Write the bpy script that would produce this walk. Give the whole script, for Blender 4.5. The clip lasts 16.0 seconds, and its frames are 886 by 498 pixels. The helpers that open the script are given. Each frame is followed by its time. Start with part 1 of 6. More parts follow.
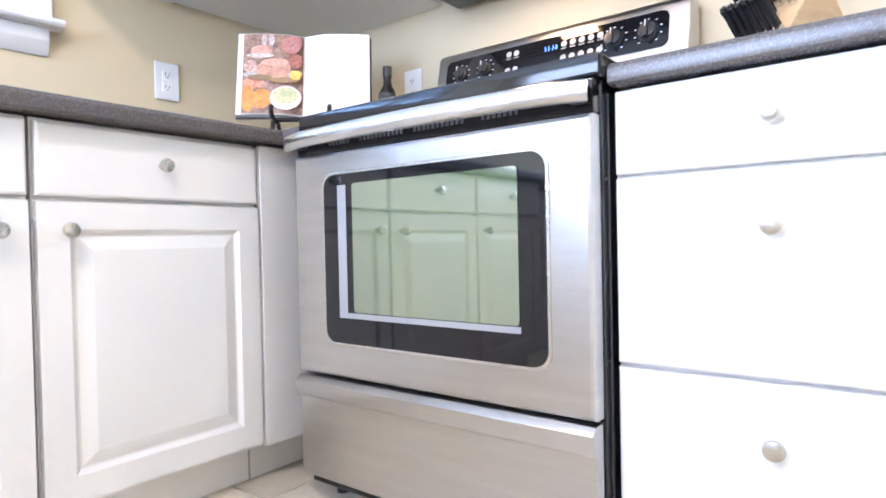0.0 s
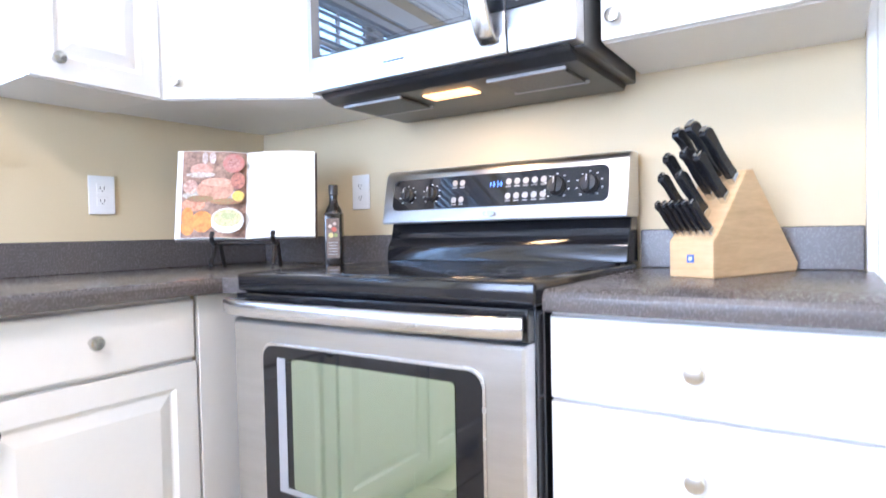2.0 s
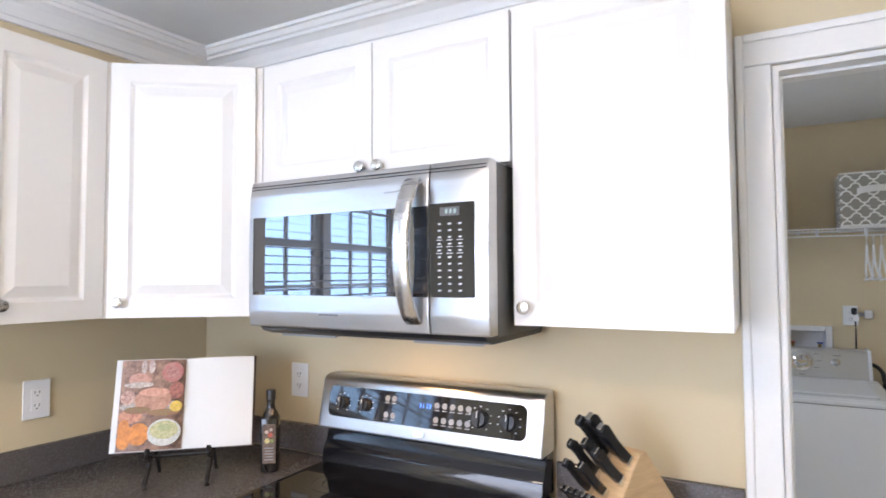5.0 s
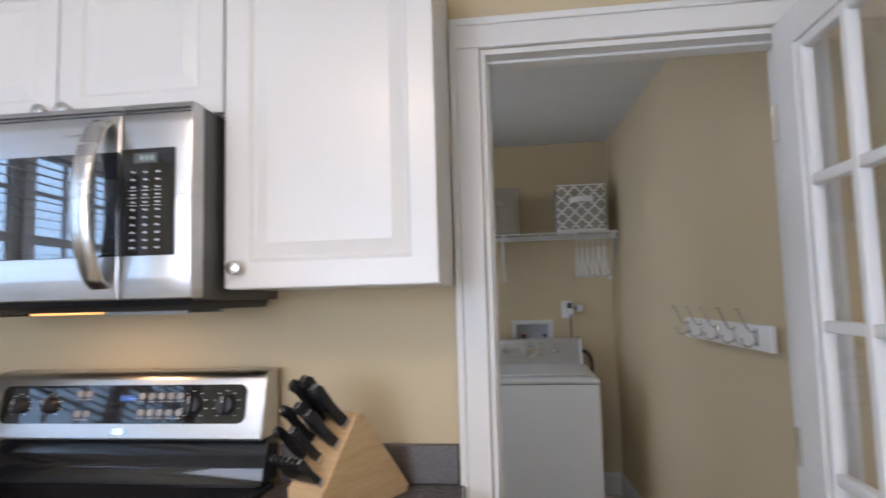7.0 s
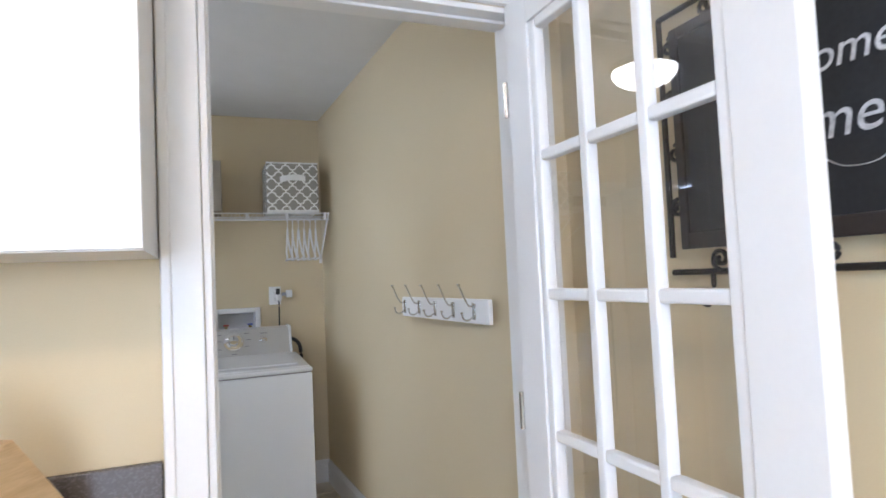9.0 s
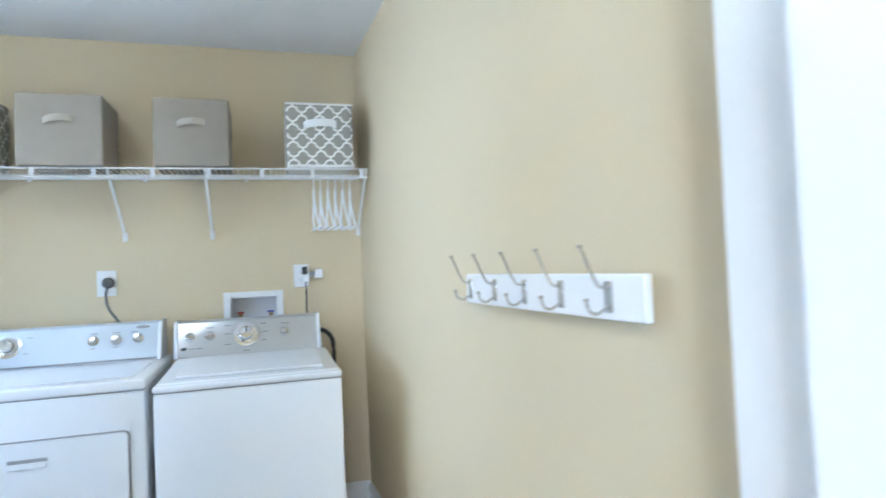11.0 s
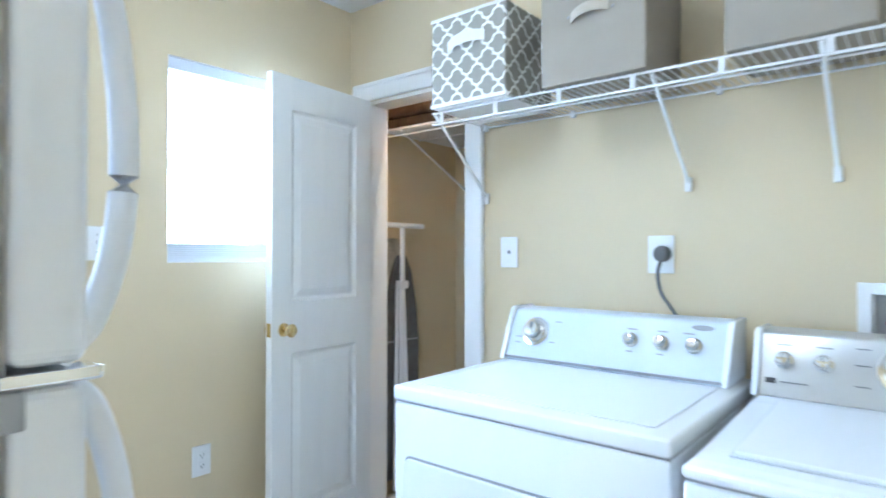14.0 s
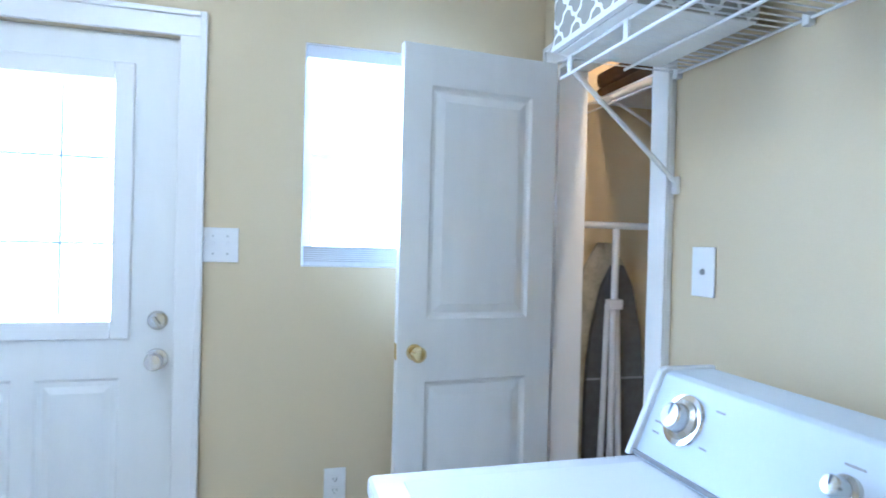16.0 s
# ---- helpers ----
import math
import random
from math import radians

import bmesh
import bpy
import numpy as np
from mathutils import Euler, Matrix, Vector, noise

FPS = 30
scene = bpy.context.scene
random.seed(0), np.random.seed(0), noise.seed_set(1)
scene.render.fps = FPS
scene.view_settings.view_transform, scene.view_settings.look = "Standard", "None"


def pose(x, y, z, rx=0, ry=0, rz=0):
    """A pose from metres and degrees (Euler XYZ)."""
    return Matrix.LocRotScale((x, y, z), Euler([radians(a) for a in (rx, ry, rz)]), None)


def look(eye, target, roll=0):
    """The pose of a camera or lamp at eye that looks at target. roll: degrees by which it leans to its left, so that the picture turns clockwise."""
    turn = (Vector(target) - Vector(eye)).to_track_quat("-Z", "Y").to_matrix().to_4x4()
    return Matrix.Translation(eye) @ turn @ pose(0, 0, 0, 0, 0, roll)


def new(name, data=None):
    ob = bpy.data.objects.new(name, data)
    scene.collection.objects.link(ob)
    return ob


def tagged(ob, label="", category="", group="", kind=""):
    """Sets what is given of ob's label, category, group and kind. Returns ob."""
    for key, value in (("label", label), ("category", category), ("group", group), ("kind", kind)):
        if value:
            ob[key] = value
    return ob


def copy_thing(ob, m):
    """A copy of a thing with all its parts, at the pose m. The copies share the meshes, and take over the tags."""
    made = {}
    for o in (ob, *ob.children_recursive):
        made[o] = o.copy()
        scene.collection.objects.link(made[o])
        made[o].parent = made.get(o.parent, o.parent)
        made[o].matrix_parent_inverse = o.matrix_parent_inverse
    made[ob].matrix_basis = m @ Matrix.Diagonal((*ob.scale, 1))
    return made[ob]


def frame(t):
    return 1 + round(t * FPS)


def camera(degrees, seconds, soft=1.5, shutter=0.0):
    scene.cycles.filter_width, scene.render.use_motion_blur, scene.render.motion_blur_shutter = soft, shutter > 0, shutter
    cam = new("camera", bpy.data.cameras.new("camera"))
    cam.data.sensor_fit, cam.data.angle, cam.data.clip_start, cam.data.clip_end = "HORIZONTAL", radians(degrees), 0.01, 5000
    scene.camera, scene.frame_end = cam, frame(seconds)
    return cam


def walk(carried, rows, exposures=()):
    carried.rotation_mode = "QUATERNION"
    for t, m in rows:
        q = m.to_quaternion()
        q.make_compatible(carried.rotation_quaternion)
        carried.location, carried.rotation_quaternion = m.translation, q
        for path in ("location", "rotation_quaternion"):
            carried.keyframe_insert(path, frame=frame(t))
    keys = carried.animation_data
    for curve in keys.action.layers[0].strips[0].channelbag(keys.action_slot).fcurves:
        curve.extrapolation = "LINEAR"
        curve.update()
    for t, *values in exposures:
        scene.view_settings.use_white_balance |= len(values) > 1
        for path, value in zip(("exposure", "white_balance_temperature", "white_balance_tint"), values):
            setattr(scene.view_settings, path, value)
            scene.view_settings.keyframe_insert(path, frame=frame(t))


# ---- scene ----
cam = camera(74.0, 16.0, soft=1.6, shutter=0.5)
PATH = [
    (0, (0.763, -1.604, 0.621), (-0.449, -0.014, 0.591), -1.2),
    (0.5, (0.765, -1.591, 0.678), (-0.407, 0.029, 0.644), -1.2),
    (1, (0.768, -1.581, 0.77), (-0.369, 0.064, 0.735), -1.2),
    (1.5, (0.784, -1.573, 0.886), (-0.333, 0.086, 0.842), -1.2),
    (2, (0.794, -1.568, 1.014), (-0.305, 0.101, 0.96), -1.2),
    (2.5, (0.793, -1.538, 1.129), (-0.294, 0.14, 1.068), -1.2),
    (3, (0.782, -1.535, 1.266), (-0.279, 0.159, 1.198), -1.1),
    (3.5, (0.761, -1.563, 1.397), (-0.267, 0.152, 1.348), -1.0),
    (5.8, (1.016, -1.642, 1.539), (0.186, 0.17, 1.701), -0.9),
    (6, (1.026, -1.625, 1.497), (0.272, 0.22, 1.662), -1.0),
    (6.5, (1.012, -1.564, 1.417), (0.48, 0.357, 1.584), -1.3),
    (7, (1.02, -1.533, 1.384), (0.772, 0.445, 1.549), -1.5),
    (7.5, (1.008, -1.512, 1.378), (1.135, 0.478, 1.536), -1.8),
    (8, (0.932, -1.488, 1.387), (1.455, 0.436, 1.535), -2.2),
    (8.2, (0.9, -1.482, 1.372), (1.545, 0.404, 1.513), -2.2),
    (10.3, (1.14, -0.77, 1.338), (1.911, 1.074, 1.391), -2.6),
    (10.5, (1.167, -0.677, 1.332), (1.895, 1.185, 1.388), -2.6),
    (11, (1.189, -0.457, 1.301), (1.764, 1.458, 1.356), -2.5),
    (11.5, (1.217, -0.226, 1.257), (1.486, 1.755, 1.305), -2.2),
    (12, (1.196, -0.056, 1.273), (1.178, 1.944, 1.308), -1.8),
    (12.5, (1.183, 0.154, 1.274), (0.877, 2.13, 1.288), -1.2),
    (13, (1.177, 0.362, 1.28), (0.594, 2.275, 1.297), -0.9),
    (13.5, (1.157, 0.552, 1.293), (0.221, 2.319, 1.295), -0.5),
    (14, (1.123, 0.812, 1.286), (-0.154, 2.352, 1.3), 0.1),
    (14.5, (1.093, 1.076, 1.293), (-0.391, 2.417, 1.305), 0.5),
    (15, (1.105, 1.399, 1.306), (-0.622, 2.409, 1.318), 1.0),
    (15.5, (1.067, 1.618, 1.319), (-0.767, 2.414, 1.322), 1.4),
    (16, (1.035, 1.791, 1.34), (-0.893, 2.323, 1.324), 1.5),
]
EXPOSURES = [(0, 1.34, 5500, 23), (1.0, 1.5, 5500, 23), (2.0, 1.36, 5500, 23), (3.0, 1.42, 5500, 23), (3.5, 1.35, 5500, 23), (6.0, 0.1, 6650, 24), (7.0, -0.08, 6450, 24), (8.2, 0.24, 6400, 24), (10.3, 1.38, 5650, 16), (11.0, 1.56, 5500, 14), (11.5, 1.68, 5550, 14), (12.5, 1.55, 5400, 14), (13.5, 1.72, 5300, 13), (14.5, 2.06, 5120, 13), (15.5, 1.82, 4960, 14), (16.0, 1.72, 4950, 15)]
walk(cam, [(t, look(eye, target, roll)) for t, eye, target, roll in PATH], EXPOSURES)

# ---------------------------------------------------------------- light
world = bpy.data.worlds.new("world")
scene.world = world
world.use_nodes = True
wn = world.node_tree.nodes
sky = wn.new("ShaderNodeTexSky")
sky.sky_type = "NISHITA"
sky.sun_disc = False
sky.sun_elevation, sky.sun_rotation = radians(32), radians(200)
wn["Background"].inputs["Strength"].default_value = 0.12
world.node_tree.links.new(sky.outputs["Color"], wn["Background"].inputs["Color"])

sun_data = bpy.data.lights.new("sun", "SUN")
sun_data.energy, sun_data.angle, sun_data.color = 1.2, radians(12), (1.0, 0.95, 0.88)
sun = new("sun", sun_data)
sun.matrix_world = look((-3, 9, 7), (0, 0, 0))


def area_lamp(name, eye, target, w, h, watts, color):
    d = bpy.data.lights.new(name, "AREA")
    d.shape, d.size, d.size_y, d.energy, d.color = "RECTANGLE", w, h, watts, color
    ob = new(name, d)
    ob.matrix_world = look(eye, target)
    return ob


def bulb(name, place, watts, color, radius=0.05):
    d = bpy.data.lights.new(name, "POINT")
    d.energy, d.color, d.shadow_soft_size = watts, color, radius
    ob = new(name, d)
    ob.location = place
    return ob


DAY = (0.64, 0.82, 1.0)
area_lamp("daylight_patio_door", (-0.05, -4.17, 1.15), (-0.05, 0, 1.1), 1.7, 1.95, 81, DAY)
area_lamp("daylight_laundry_window", (-1.262, 2.095, 1.645), (1.0, 2.0, 1.4), 0.44, 0.76, 5.4, DAY)
area_lamp("daylight_back_door", (-1.262, 1.0, 1.45), (1.0, 1.0, 1.2), 0.54, 0.84, 6.0, DAY)
area_lamp("cooktop_bulb", (-0.015, -0.285, 1.3655), (-0.015, -0.285, 0.9), 0.12, 0.05, 0.8, (1.0, 0.66, 0.3))


# ---------------------------------------------------------------- materials
def mat(name, color, rough=0.5, metal=0.0, var=0.06, vscale=6.0, grain=0.0, gscale=120.0, stretch=(1, 1, 1),
        coat=0.0, tint=None, spec=0.5, rvar=0.06):
    """A surface with slow colour drift, fine grain relief and a slightly uneven gloss."""
    m = bpy.data.materials.new(name)
    m.use_nodes = True
    n, l = m.node_tree.nodes, m.node_tree.links
    b = n["Principled BSDF"]
    co = n.new("ShaderNodeTexCoord")
    mp = n.new("ShaderNodeMapping")
    mp.inputs["Scale"].default_value = stretch
    l.new(co.outputs["Object"], mp.inputs["Vector"])
    a = n.new("ShaderNodeTexNoise")
    a.inputs["Scale"].default_value, a.inputs["Detail"].default_value = vscale, 4
    l.new(mp.outputs[0], a.inputs["Vector"])
    g = n.new("ShaderNodeTexNoise")
    g.inputs["Scale"].default_value, g.inputs["Detail"].default_value = gscale, 3
    l.new(mp.outputs[0], g.inputs["Vector"])
    r = n.new("ShaderNodeValToRGB")
    dark = tint or [c * (1 - var * 2) for c in color]
    r.color_ramp.elements[0].color = (*dark, 1)
    r.color_ramp.elements[1].color = (*[min(1, c * (1 + var)) for c in color], 1)
    r.color_ramp.elements[0].position, r.color_ramp.elements[1].position = 0.3, 0.7
    mx = n.new("ShaderNodeMath")
    mx.operation = "MULTIPLY_ADD"
    mx.inputs[1].default_value, mx.inputs[2].default_value = 0.35, 0.0
    l.new(g.outputs["Fac"], mx.inputs[0])
    ad = n.new("ShaderNodeMath")
    ad.operation = "MULTIPLY_ADD"
    ad.inputs[1].default_value = 0.65
    l.new(a.outputs["Fac"], ad.inputs[0])
    l.new(mx.outputs[0], ad.inputs[2])
    l.new(ad.outputs[0], r.inputs[0])
    l.new(r.outputs[0], b.inputs["Base Color"])
    rr = n.new("ShaderNodeMapRange")
    rr.inputs["To Min"].default_value, rr.inputs["To Max"].default_value = max(0, rough - rvar), min(1, rough + rvar)
    l.new(a.outputs["Fac"], rr.inputs["Value"])
    l.new(rr.outputs[0], b.inputs["Roughness"])
    b.inputs["Metallic"].default_value = metal
    b.inputs["Specular IOR Level"].default_value = spec
    b.inputs["Coat Weight"].default_value = coat
    b.inputs["Coat Roughness"].default_value = 0.06
    if grain:
        bp = n.new("ShaderNodeBump")
        bp.inputs["Strength"].default_value, bp.inputs["Distance"].default_value = grain, 0.002
        l.new(g.outputs["Fac"], bp.inputs["Height"])
        l.new(bp.outputs[0], b.inputs["Normal"])
    return m


def plain(name, color, rough=0.5, metal=0.0, glow=0.0, glow_color=None, transmission=0.0, ior=1.45, alpha=1.0):
    m = bpy.data.materials.new(name)
    m.use_nodes = True
    b = m.node_tree.nodes["Principled BSDF"]
    b.inputs["Base Color"].default_value = (*color, 1)
    b.inputs["Roughness"].default_value, b.inputs["Metallic"].default_value = rough, metal
    b.inputs["Transmission Weight"].default_value, b.inputs["IOR"].default_value = transmission, ior
    b.inputs["Alpha"].default_value = alpha
    if glow:
        b.inputs["Emission Color"].default_value = (*(glow_color or color), 1)
        b.inputs["Emission Strength"].default_value = glow
    return m


def trellis(name, ground, line, pitch):
    """Woven cloth printed with a wavy diamond trellis."""
    m = mat(name, ground, 0.9, var=0.05, vscale=40, grain=0.25, gscale=700, spec=0.2)
    n, l = m.node_tree.nodes, m.node_tree.links
    b = n["Principled BSDF"]
    co = n.new("ShaderNodeTexCoord")
    sp = n.new("ShaderNodeSeparateXYZ")
    l.new(co.outputs["Object"], sp.inputs[0])

    def op(kind, *ins):
        q = n.new("ShaderNodeMath")
        q.operation = kind
        for i, v in enumerate(ins):
            if isinstance(v, (int, float)):
                q.inputs[i].default_value = v
            else:
                l.new(v, q.inputs[i])
        return q.outputs[0]
    u = op("DIVIDE", op("ADD", sp.outputs["X"], sp.outputs["Y"]), pitch)
    v = op("DIVIDE", sp.outputs["Z"], pitch)
    s, t = op("ADD", u, v), op("SUBTRACT", u, v)

    def line_at(a, b):
        wave = op("MULTIPLY", op("SINE", op("MULTIPLY", b, 4 * math.pi)), 0.042)
        return op("GREATER_THAN", op("ABSOLUTE", op("SUBTRACT", op("FRACT", op("ADD", a, wave)), 0.5)), 0.5 - 0.078)
    band = op("MAXIMUM", line_at(s, t), line_at(t, s))
    mixer = n.new("ShaderNodeMix")
    mixer.data_type = "RGBA"
    l.new(band, mixer.inputs["Factor"])
    ramp = [q for q in n if q.type == "VALTORGB"][0]
    l.new(ramp.outputs[0], mixer.inputs[6])
    mixer.inputs[7].default_value = (*line, 1)
    l.new(mixer.outputs[2], b.inputs["Base Color"])
    return m


WALL = mat("khaki_wall_paint", (0.66, 0.55, 0.36), 0.6, var=0.02, vscale=1.6, grain=0.12, gscale=260, spec=0.35)
CEIL = mat("ceiling_paint", (0.74, 0.74, 0.73), 0.85, var=0.02, grain=0.2, gscale=180)
TRIM = mat("white_trim_paint", (0.83, 0.82, 0.80), 0.35, var=0.015, vscale=3, grain=0.03, gscale=90)
CAB = mat("white_cabinet_foil", (0.82, 0.80, 0.77), 0.3, var=0.012, vscale=2, grain=0.02, gscale=60)
DOORW = mat("white_door_paint", (0.80, 0.80, 0.78), 0.4, var=0.02, vscale=3, grain=0.08, gscale=70, stretch=(6, 6, 1))
COUNTER = mat("charcoal_laminate", (0.122, 0.107, 0.102), 0.27, var=0.05, vscale=260, grain=0.015, gscale=420, rvar=0.03, tint=(0.1, 0.089, 0.085))
STEEL = mat("brushed_stainless", (0.56, 0.55, 0.54), 0.3, 1.0, var=0.05, vscale=3, grain=0.05, gscale=60, stretch=(1, 1, 14))
STEELH = mat("satin_steel", (0.66, 0.65, 0.64), 0.26, 1.0, var=0.03, grain=0.03, gscale=80, stretch=(1, 10, 10))
NICKEL = mat("brushed_nickel", (0.62, 0.60, 0.56), 0.25, 1.0, var=0.05)
CHROME = mat("polished_chrome", (0.78, 0.78, 0.78), 0.08, 1.0, var=0.02, rvar=0.03)
BRASS = mat("polished_brass", (0.76, 0.6, 0.3), 0.15, 1.0, var=0.04)
BLACKE = mat("black_enamel", (0.012, 0.012, 0.014), 0.12, var=0.1, rvar=0.03)
BLACKG = mat("black_glass", (0.008, 0.008, 0.01), 0.04, var=0.05, rvar=0.015)
BLACKP = mat("black_plastic", (0.02, 0.02, 0.021), 0.35, var=0.1, grain=0.05)
GREYP = mat("grey_plastic", (0.33, 0.33, 0.34), 0.45, var=0.05)
DARKM = mat("dark_filter_mesh", (0.14, 0.14, 0.14), 0.5, 0.6, var=0.2, vscale=200)
WHITEP = mat("white_plastic", (0.82, 0.82, 0.82), 0.32, var=0.01)
ENAMEL = mat("white_appliance_enamel", (0.80, 0.82, 0.84), 0.22, var=0.01, vscale=2, grain=0.02, gscale=200)
FRIDGE = mat("fridge_side_paint", (0.56, 0.555, 0.55), 0.42, var=0.02, grain=0.15, gscale=420)
FRIDGED = mat("fridge_door_enamel", (0.76, 0.76, 0.77), 0.3, var=0.01, grain=0.12, gscale=420)
CONSOLE = mat("console_silver_blue", (0.60, 0.66, 0.72), 0.35, var=0.02, vscale=3)
CONSOLE2 = mat("console_silver", (0.55, 0.55, 0.54), 0.32, 0.4, var=0.03, vscale=3)
SEAM = mat("dark_seam", (0.06, 0.06, 0.065), 0.7, var=0.1)
WIRE = mat("white_vinyl_wire", (0.78, 0.78, 0.78), 0.4, var=0.02)
CLOTH = mat("taupe_canvas", (0.36, 0.32, 0.265), 0.92, var=0.025, vscale=12, grain=0.4, gscale=600, spec=0.2)
CLOTHL = mat("taupe_strap", (0.47, 0.42, 0.35), 0.9, var=0.05, vscale=30, grain=0.3, gscale=600, spec=0.2)
TREL = trellis("grey_trellis_cloth", (0.345, 0.325, 0.28), (0.83, 0.82, 0.78), 0.086)
WHITEC = mat("white_webbing", (0.80, 0.79, 0.76), 0.85, var=0.03, grain=0.3, gscale=500)
WOODB = mat("beech_wood", (0.66, 0.46, 0.25), 0.45, var=0.12, vscale=9, grain=0.08, gscale=40, stretch=(1, 1, 9), tint=(0.56, 0.36, 0.18))
TILE = mat("cream_floor_tile", (0.66, 0.57, 0.44), 0.35, var=0.1, vscale=5, grain=0.08, gscale=60)
GROUT = mat("tile_grout", (0.42, 0.36, 0.28), 0.9, var=0.1, vscale=30, grain=0.3)
IRON = mat("wrought_iron", (0.035, 0.03, 0.028), 0.5, 0.6, var=0.2, grain=0.1)
SLATE = mat("chalkboard_slate", (0.018, 0.018, 0.02), 0.6, var=0.25, vscale=5, grain=0.1)
CHALK = mat("chalk_mark", (0.62, 0.62, 0.62), 0.95, var=0.2, vscale=90)
PAPER = mat("book_paper", (0.80, 0.79, 0.76), 0.7, var=0.015)
DENIM = mat("grey_board_cover", (0.12, 0.125, 0.135), 0.9, var=0.12, vscale=40, grain=0.4, gscale=500)
LINEN = mat("patterned_board_cover", (0.52, 0.49, 0.40), 0.9, var=0.3, vscale=14, grain=0.3, gscale=300)
BOTTLE = mat("dark_bottle_glass", (0.015, 0.012, 0.01), 0.08, var=0.05, rvar=0.02)
BLIND = mat("white_blind", (0.66, 0.68, 0.72), 0.5, var=0.02)
GLASS = plain("clear_glass", (1, 1, 1), 0.0, transmission=1.0, ior=1.45)
OVENG = plain("oven_door_glass", (0.105, 0.15, 0.075), 0.04, ior=3.3)
MWG = plain("microwave_window_glass", (0.012, 0.014, 0.018), 0.02, ior=2.3)
GRILLE = plain("translucent_white_vinyl", (0.72, 0.8, 0.9), 0.9, transmission=0.15, ior=1.05)
PANE = plain("window_glass", (1, 1, 1), 0.0, transmission=1.0, ior=1.1)
GLOWDAY = plain("bright_daylight_beyond", (0.8, 0.9, 1.0), 1.0, glow=1.5, glow_color=(0.78, 0.9, 1.0))
GLOWSKY = plain("bright_winter_sky", (0.6, 0.8, 1.0), 1.0, glow=5.5, glow_color=(0.42, 0.7, 1.0))
LAMPL = plain("lit_laundry_dome_glass", (0.9, 0.92, 0.8), 0.4, glow=11.5, glow_color=(0.94, 1.0, 0.95))
BULB = plain("lit_warm_bulb", (0.9, 0.7, 0.4), 0.4, glow=270, glow_color=(1.0, 0.7, 0.38))
LAMPGLASS = plain("lit_dome_glass", (0.9, 0.88, 0.8), 0.4, glow=60, glow_color=(1.0, 0.86, 0.66))
HOODLIGHT = plain("lit_hood_lens", (0.9, 0.6, 0.3), 0.4, glow=1.6, glow_color=(1.0, 0.5, 0.14))
BLUELED = plain("blue_clock_digits", (0.1, 0.25, 0.8), 0.4, glow=1.6, glow_color=(0.12, 0.3, 1.0))
GREENLED = plain("pale_clock_digits", (0.3, 0.4, 0.38), 0.4, glow=0.06, glow_color=(0.5, 0.8, 0.7))
PRINT = plain("pale_print", (0.62, 0.63, 0.64), 0.6)
PRINTD = plain("dark_print", (0.16, 0.17, 0.18), 0.6)
BLUEP = plain("blue_print", (0.05, 0.12, 0.4), 0.5)


# ---------------------------------------------------------------- mesh tools
def box(bm, x0, x1, y0, y1, z0, z1, bevel=0.0, seg=2, m=None):
    r = bmesh.ops.create_cube(bm, size=1.0)
    vs = r["verts"]
    bmesh.ops.scale(bm, vec=(abs(x1 - x0), abs(y1 - y0), abs(z1 - z0)), verts=vs)
    bmesh.ops.translate(bm, vec=((x0 + x1) / 2, (y0 + y1) / 2, (z0 + z1) / 2), verts=vs)
    if bevel:
        es = list({e for v in vs for e in v.link_edges})
        out = bmesh.ops.bevel(bm, geom=es, offset=bevel, segments=seg, profile=0.5, affect="EDGES")
        vs = list({v for f in out["faces"] for v in f.verts} | {v for v in vs if v.is_valid})
    if m is not None:
        bmesh.ops.transform(bm, matrix=m, verts=vs)
    return bm


def prism(bm, poly, axis, lo, hi, bevel=0.0):
    """A polygon in the plane across axis, drawn out from lo to hi."""
    put = {"x": lambda a, b, c: (c, a, b), "y": lambda a, b, c: (a, c, b), "z": lambda a, b, c: (a, b, c)}[axis]
    p = [bm.verts.new(put(a, b, lo)) for a, b in poly]
    q = [bm.verts.new(put(a, b, hi)) for a, b in poly]
    n = len(poly)
    fs = [bm.faces.new(p), bm.faces.new(list(reversed(q)))]
    for i in range(n):
        fs.append(bm.faces.new((p[(i + 1) % n], p[i], q[i], q[(i + 1) % n])))
    bmesh.ops.recalc_face_normals(bm, faces=fs)
    if bevel:
        es = list({e for f in fs for e in f.edges})
        bmesh.ops.bevel(bm, geom=es, offset=bevel, segments=2, profile=0.5, affect="EDGES")
    return bm


def rod(bm, a, b, r, r2=None, seg=16):
    a, b = Vector(a), Vector(b)
    d = b - a
    m = Matrix.Translation((a + b) / 2) @ d.to_track_quat("Z", "Y").to_matrix().to_4x4()
    bmesh.ops.create_cone(bm, cap_ends=True, segments=seg, radius1=r, radius2=r if r2 is None else r2, depth=d.length, matrix=m)
    return bm


def lathe(bm, profile, m=None, seg=24):
    """Turns (radius, height) pairs about z, then moves them by m."""
    m = m or Matrix()
    rings = []
    for r, z in profile:
        rings.append([bm.verts.new(m @ Vector((r * math.cos(2 * math.pi * i / seg), r * math.sin(2 * math.pi * i / seg), z))) for i in range(seg)])
    fs = []
    for a, b in zip(rings, rings[1:]):
        for i in range(seg):
            fs.append(bm.faces.new((a[i], a[(i + 1) % seg], b[(i + 1) % seg], b[i])))
    fs.append(bm.faces.new(list(reversed(rings[0]))))
    fs.append(bm.faces.new(rings[-1]))
    bmesh.ops.recalc_face_normals(bm, faces=fs)
    return bm


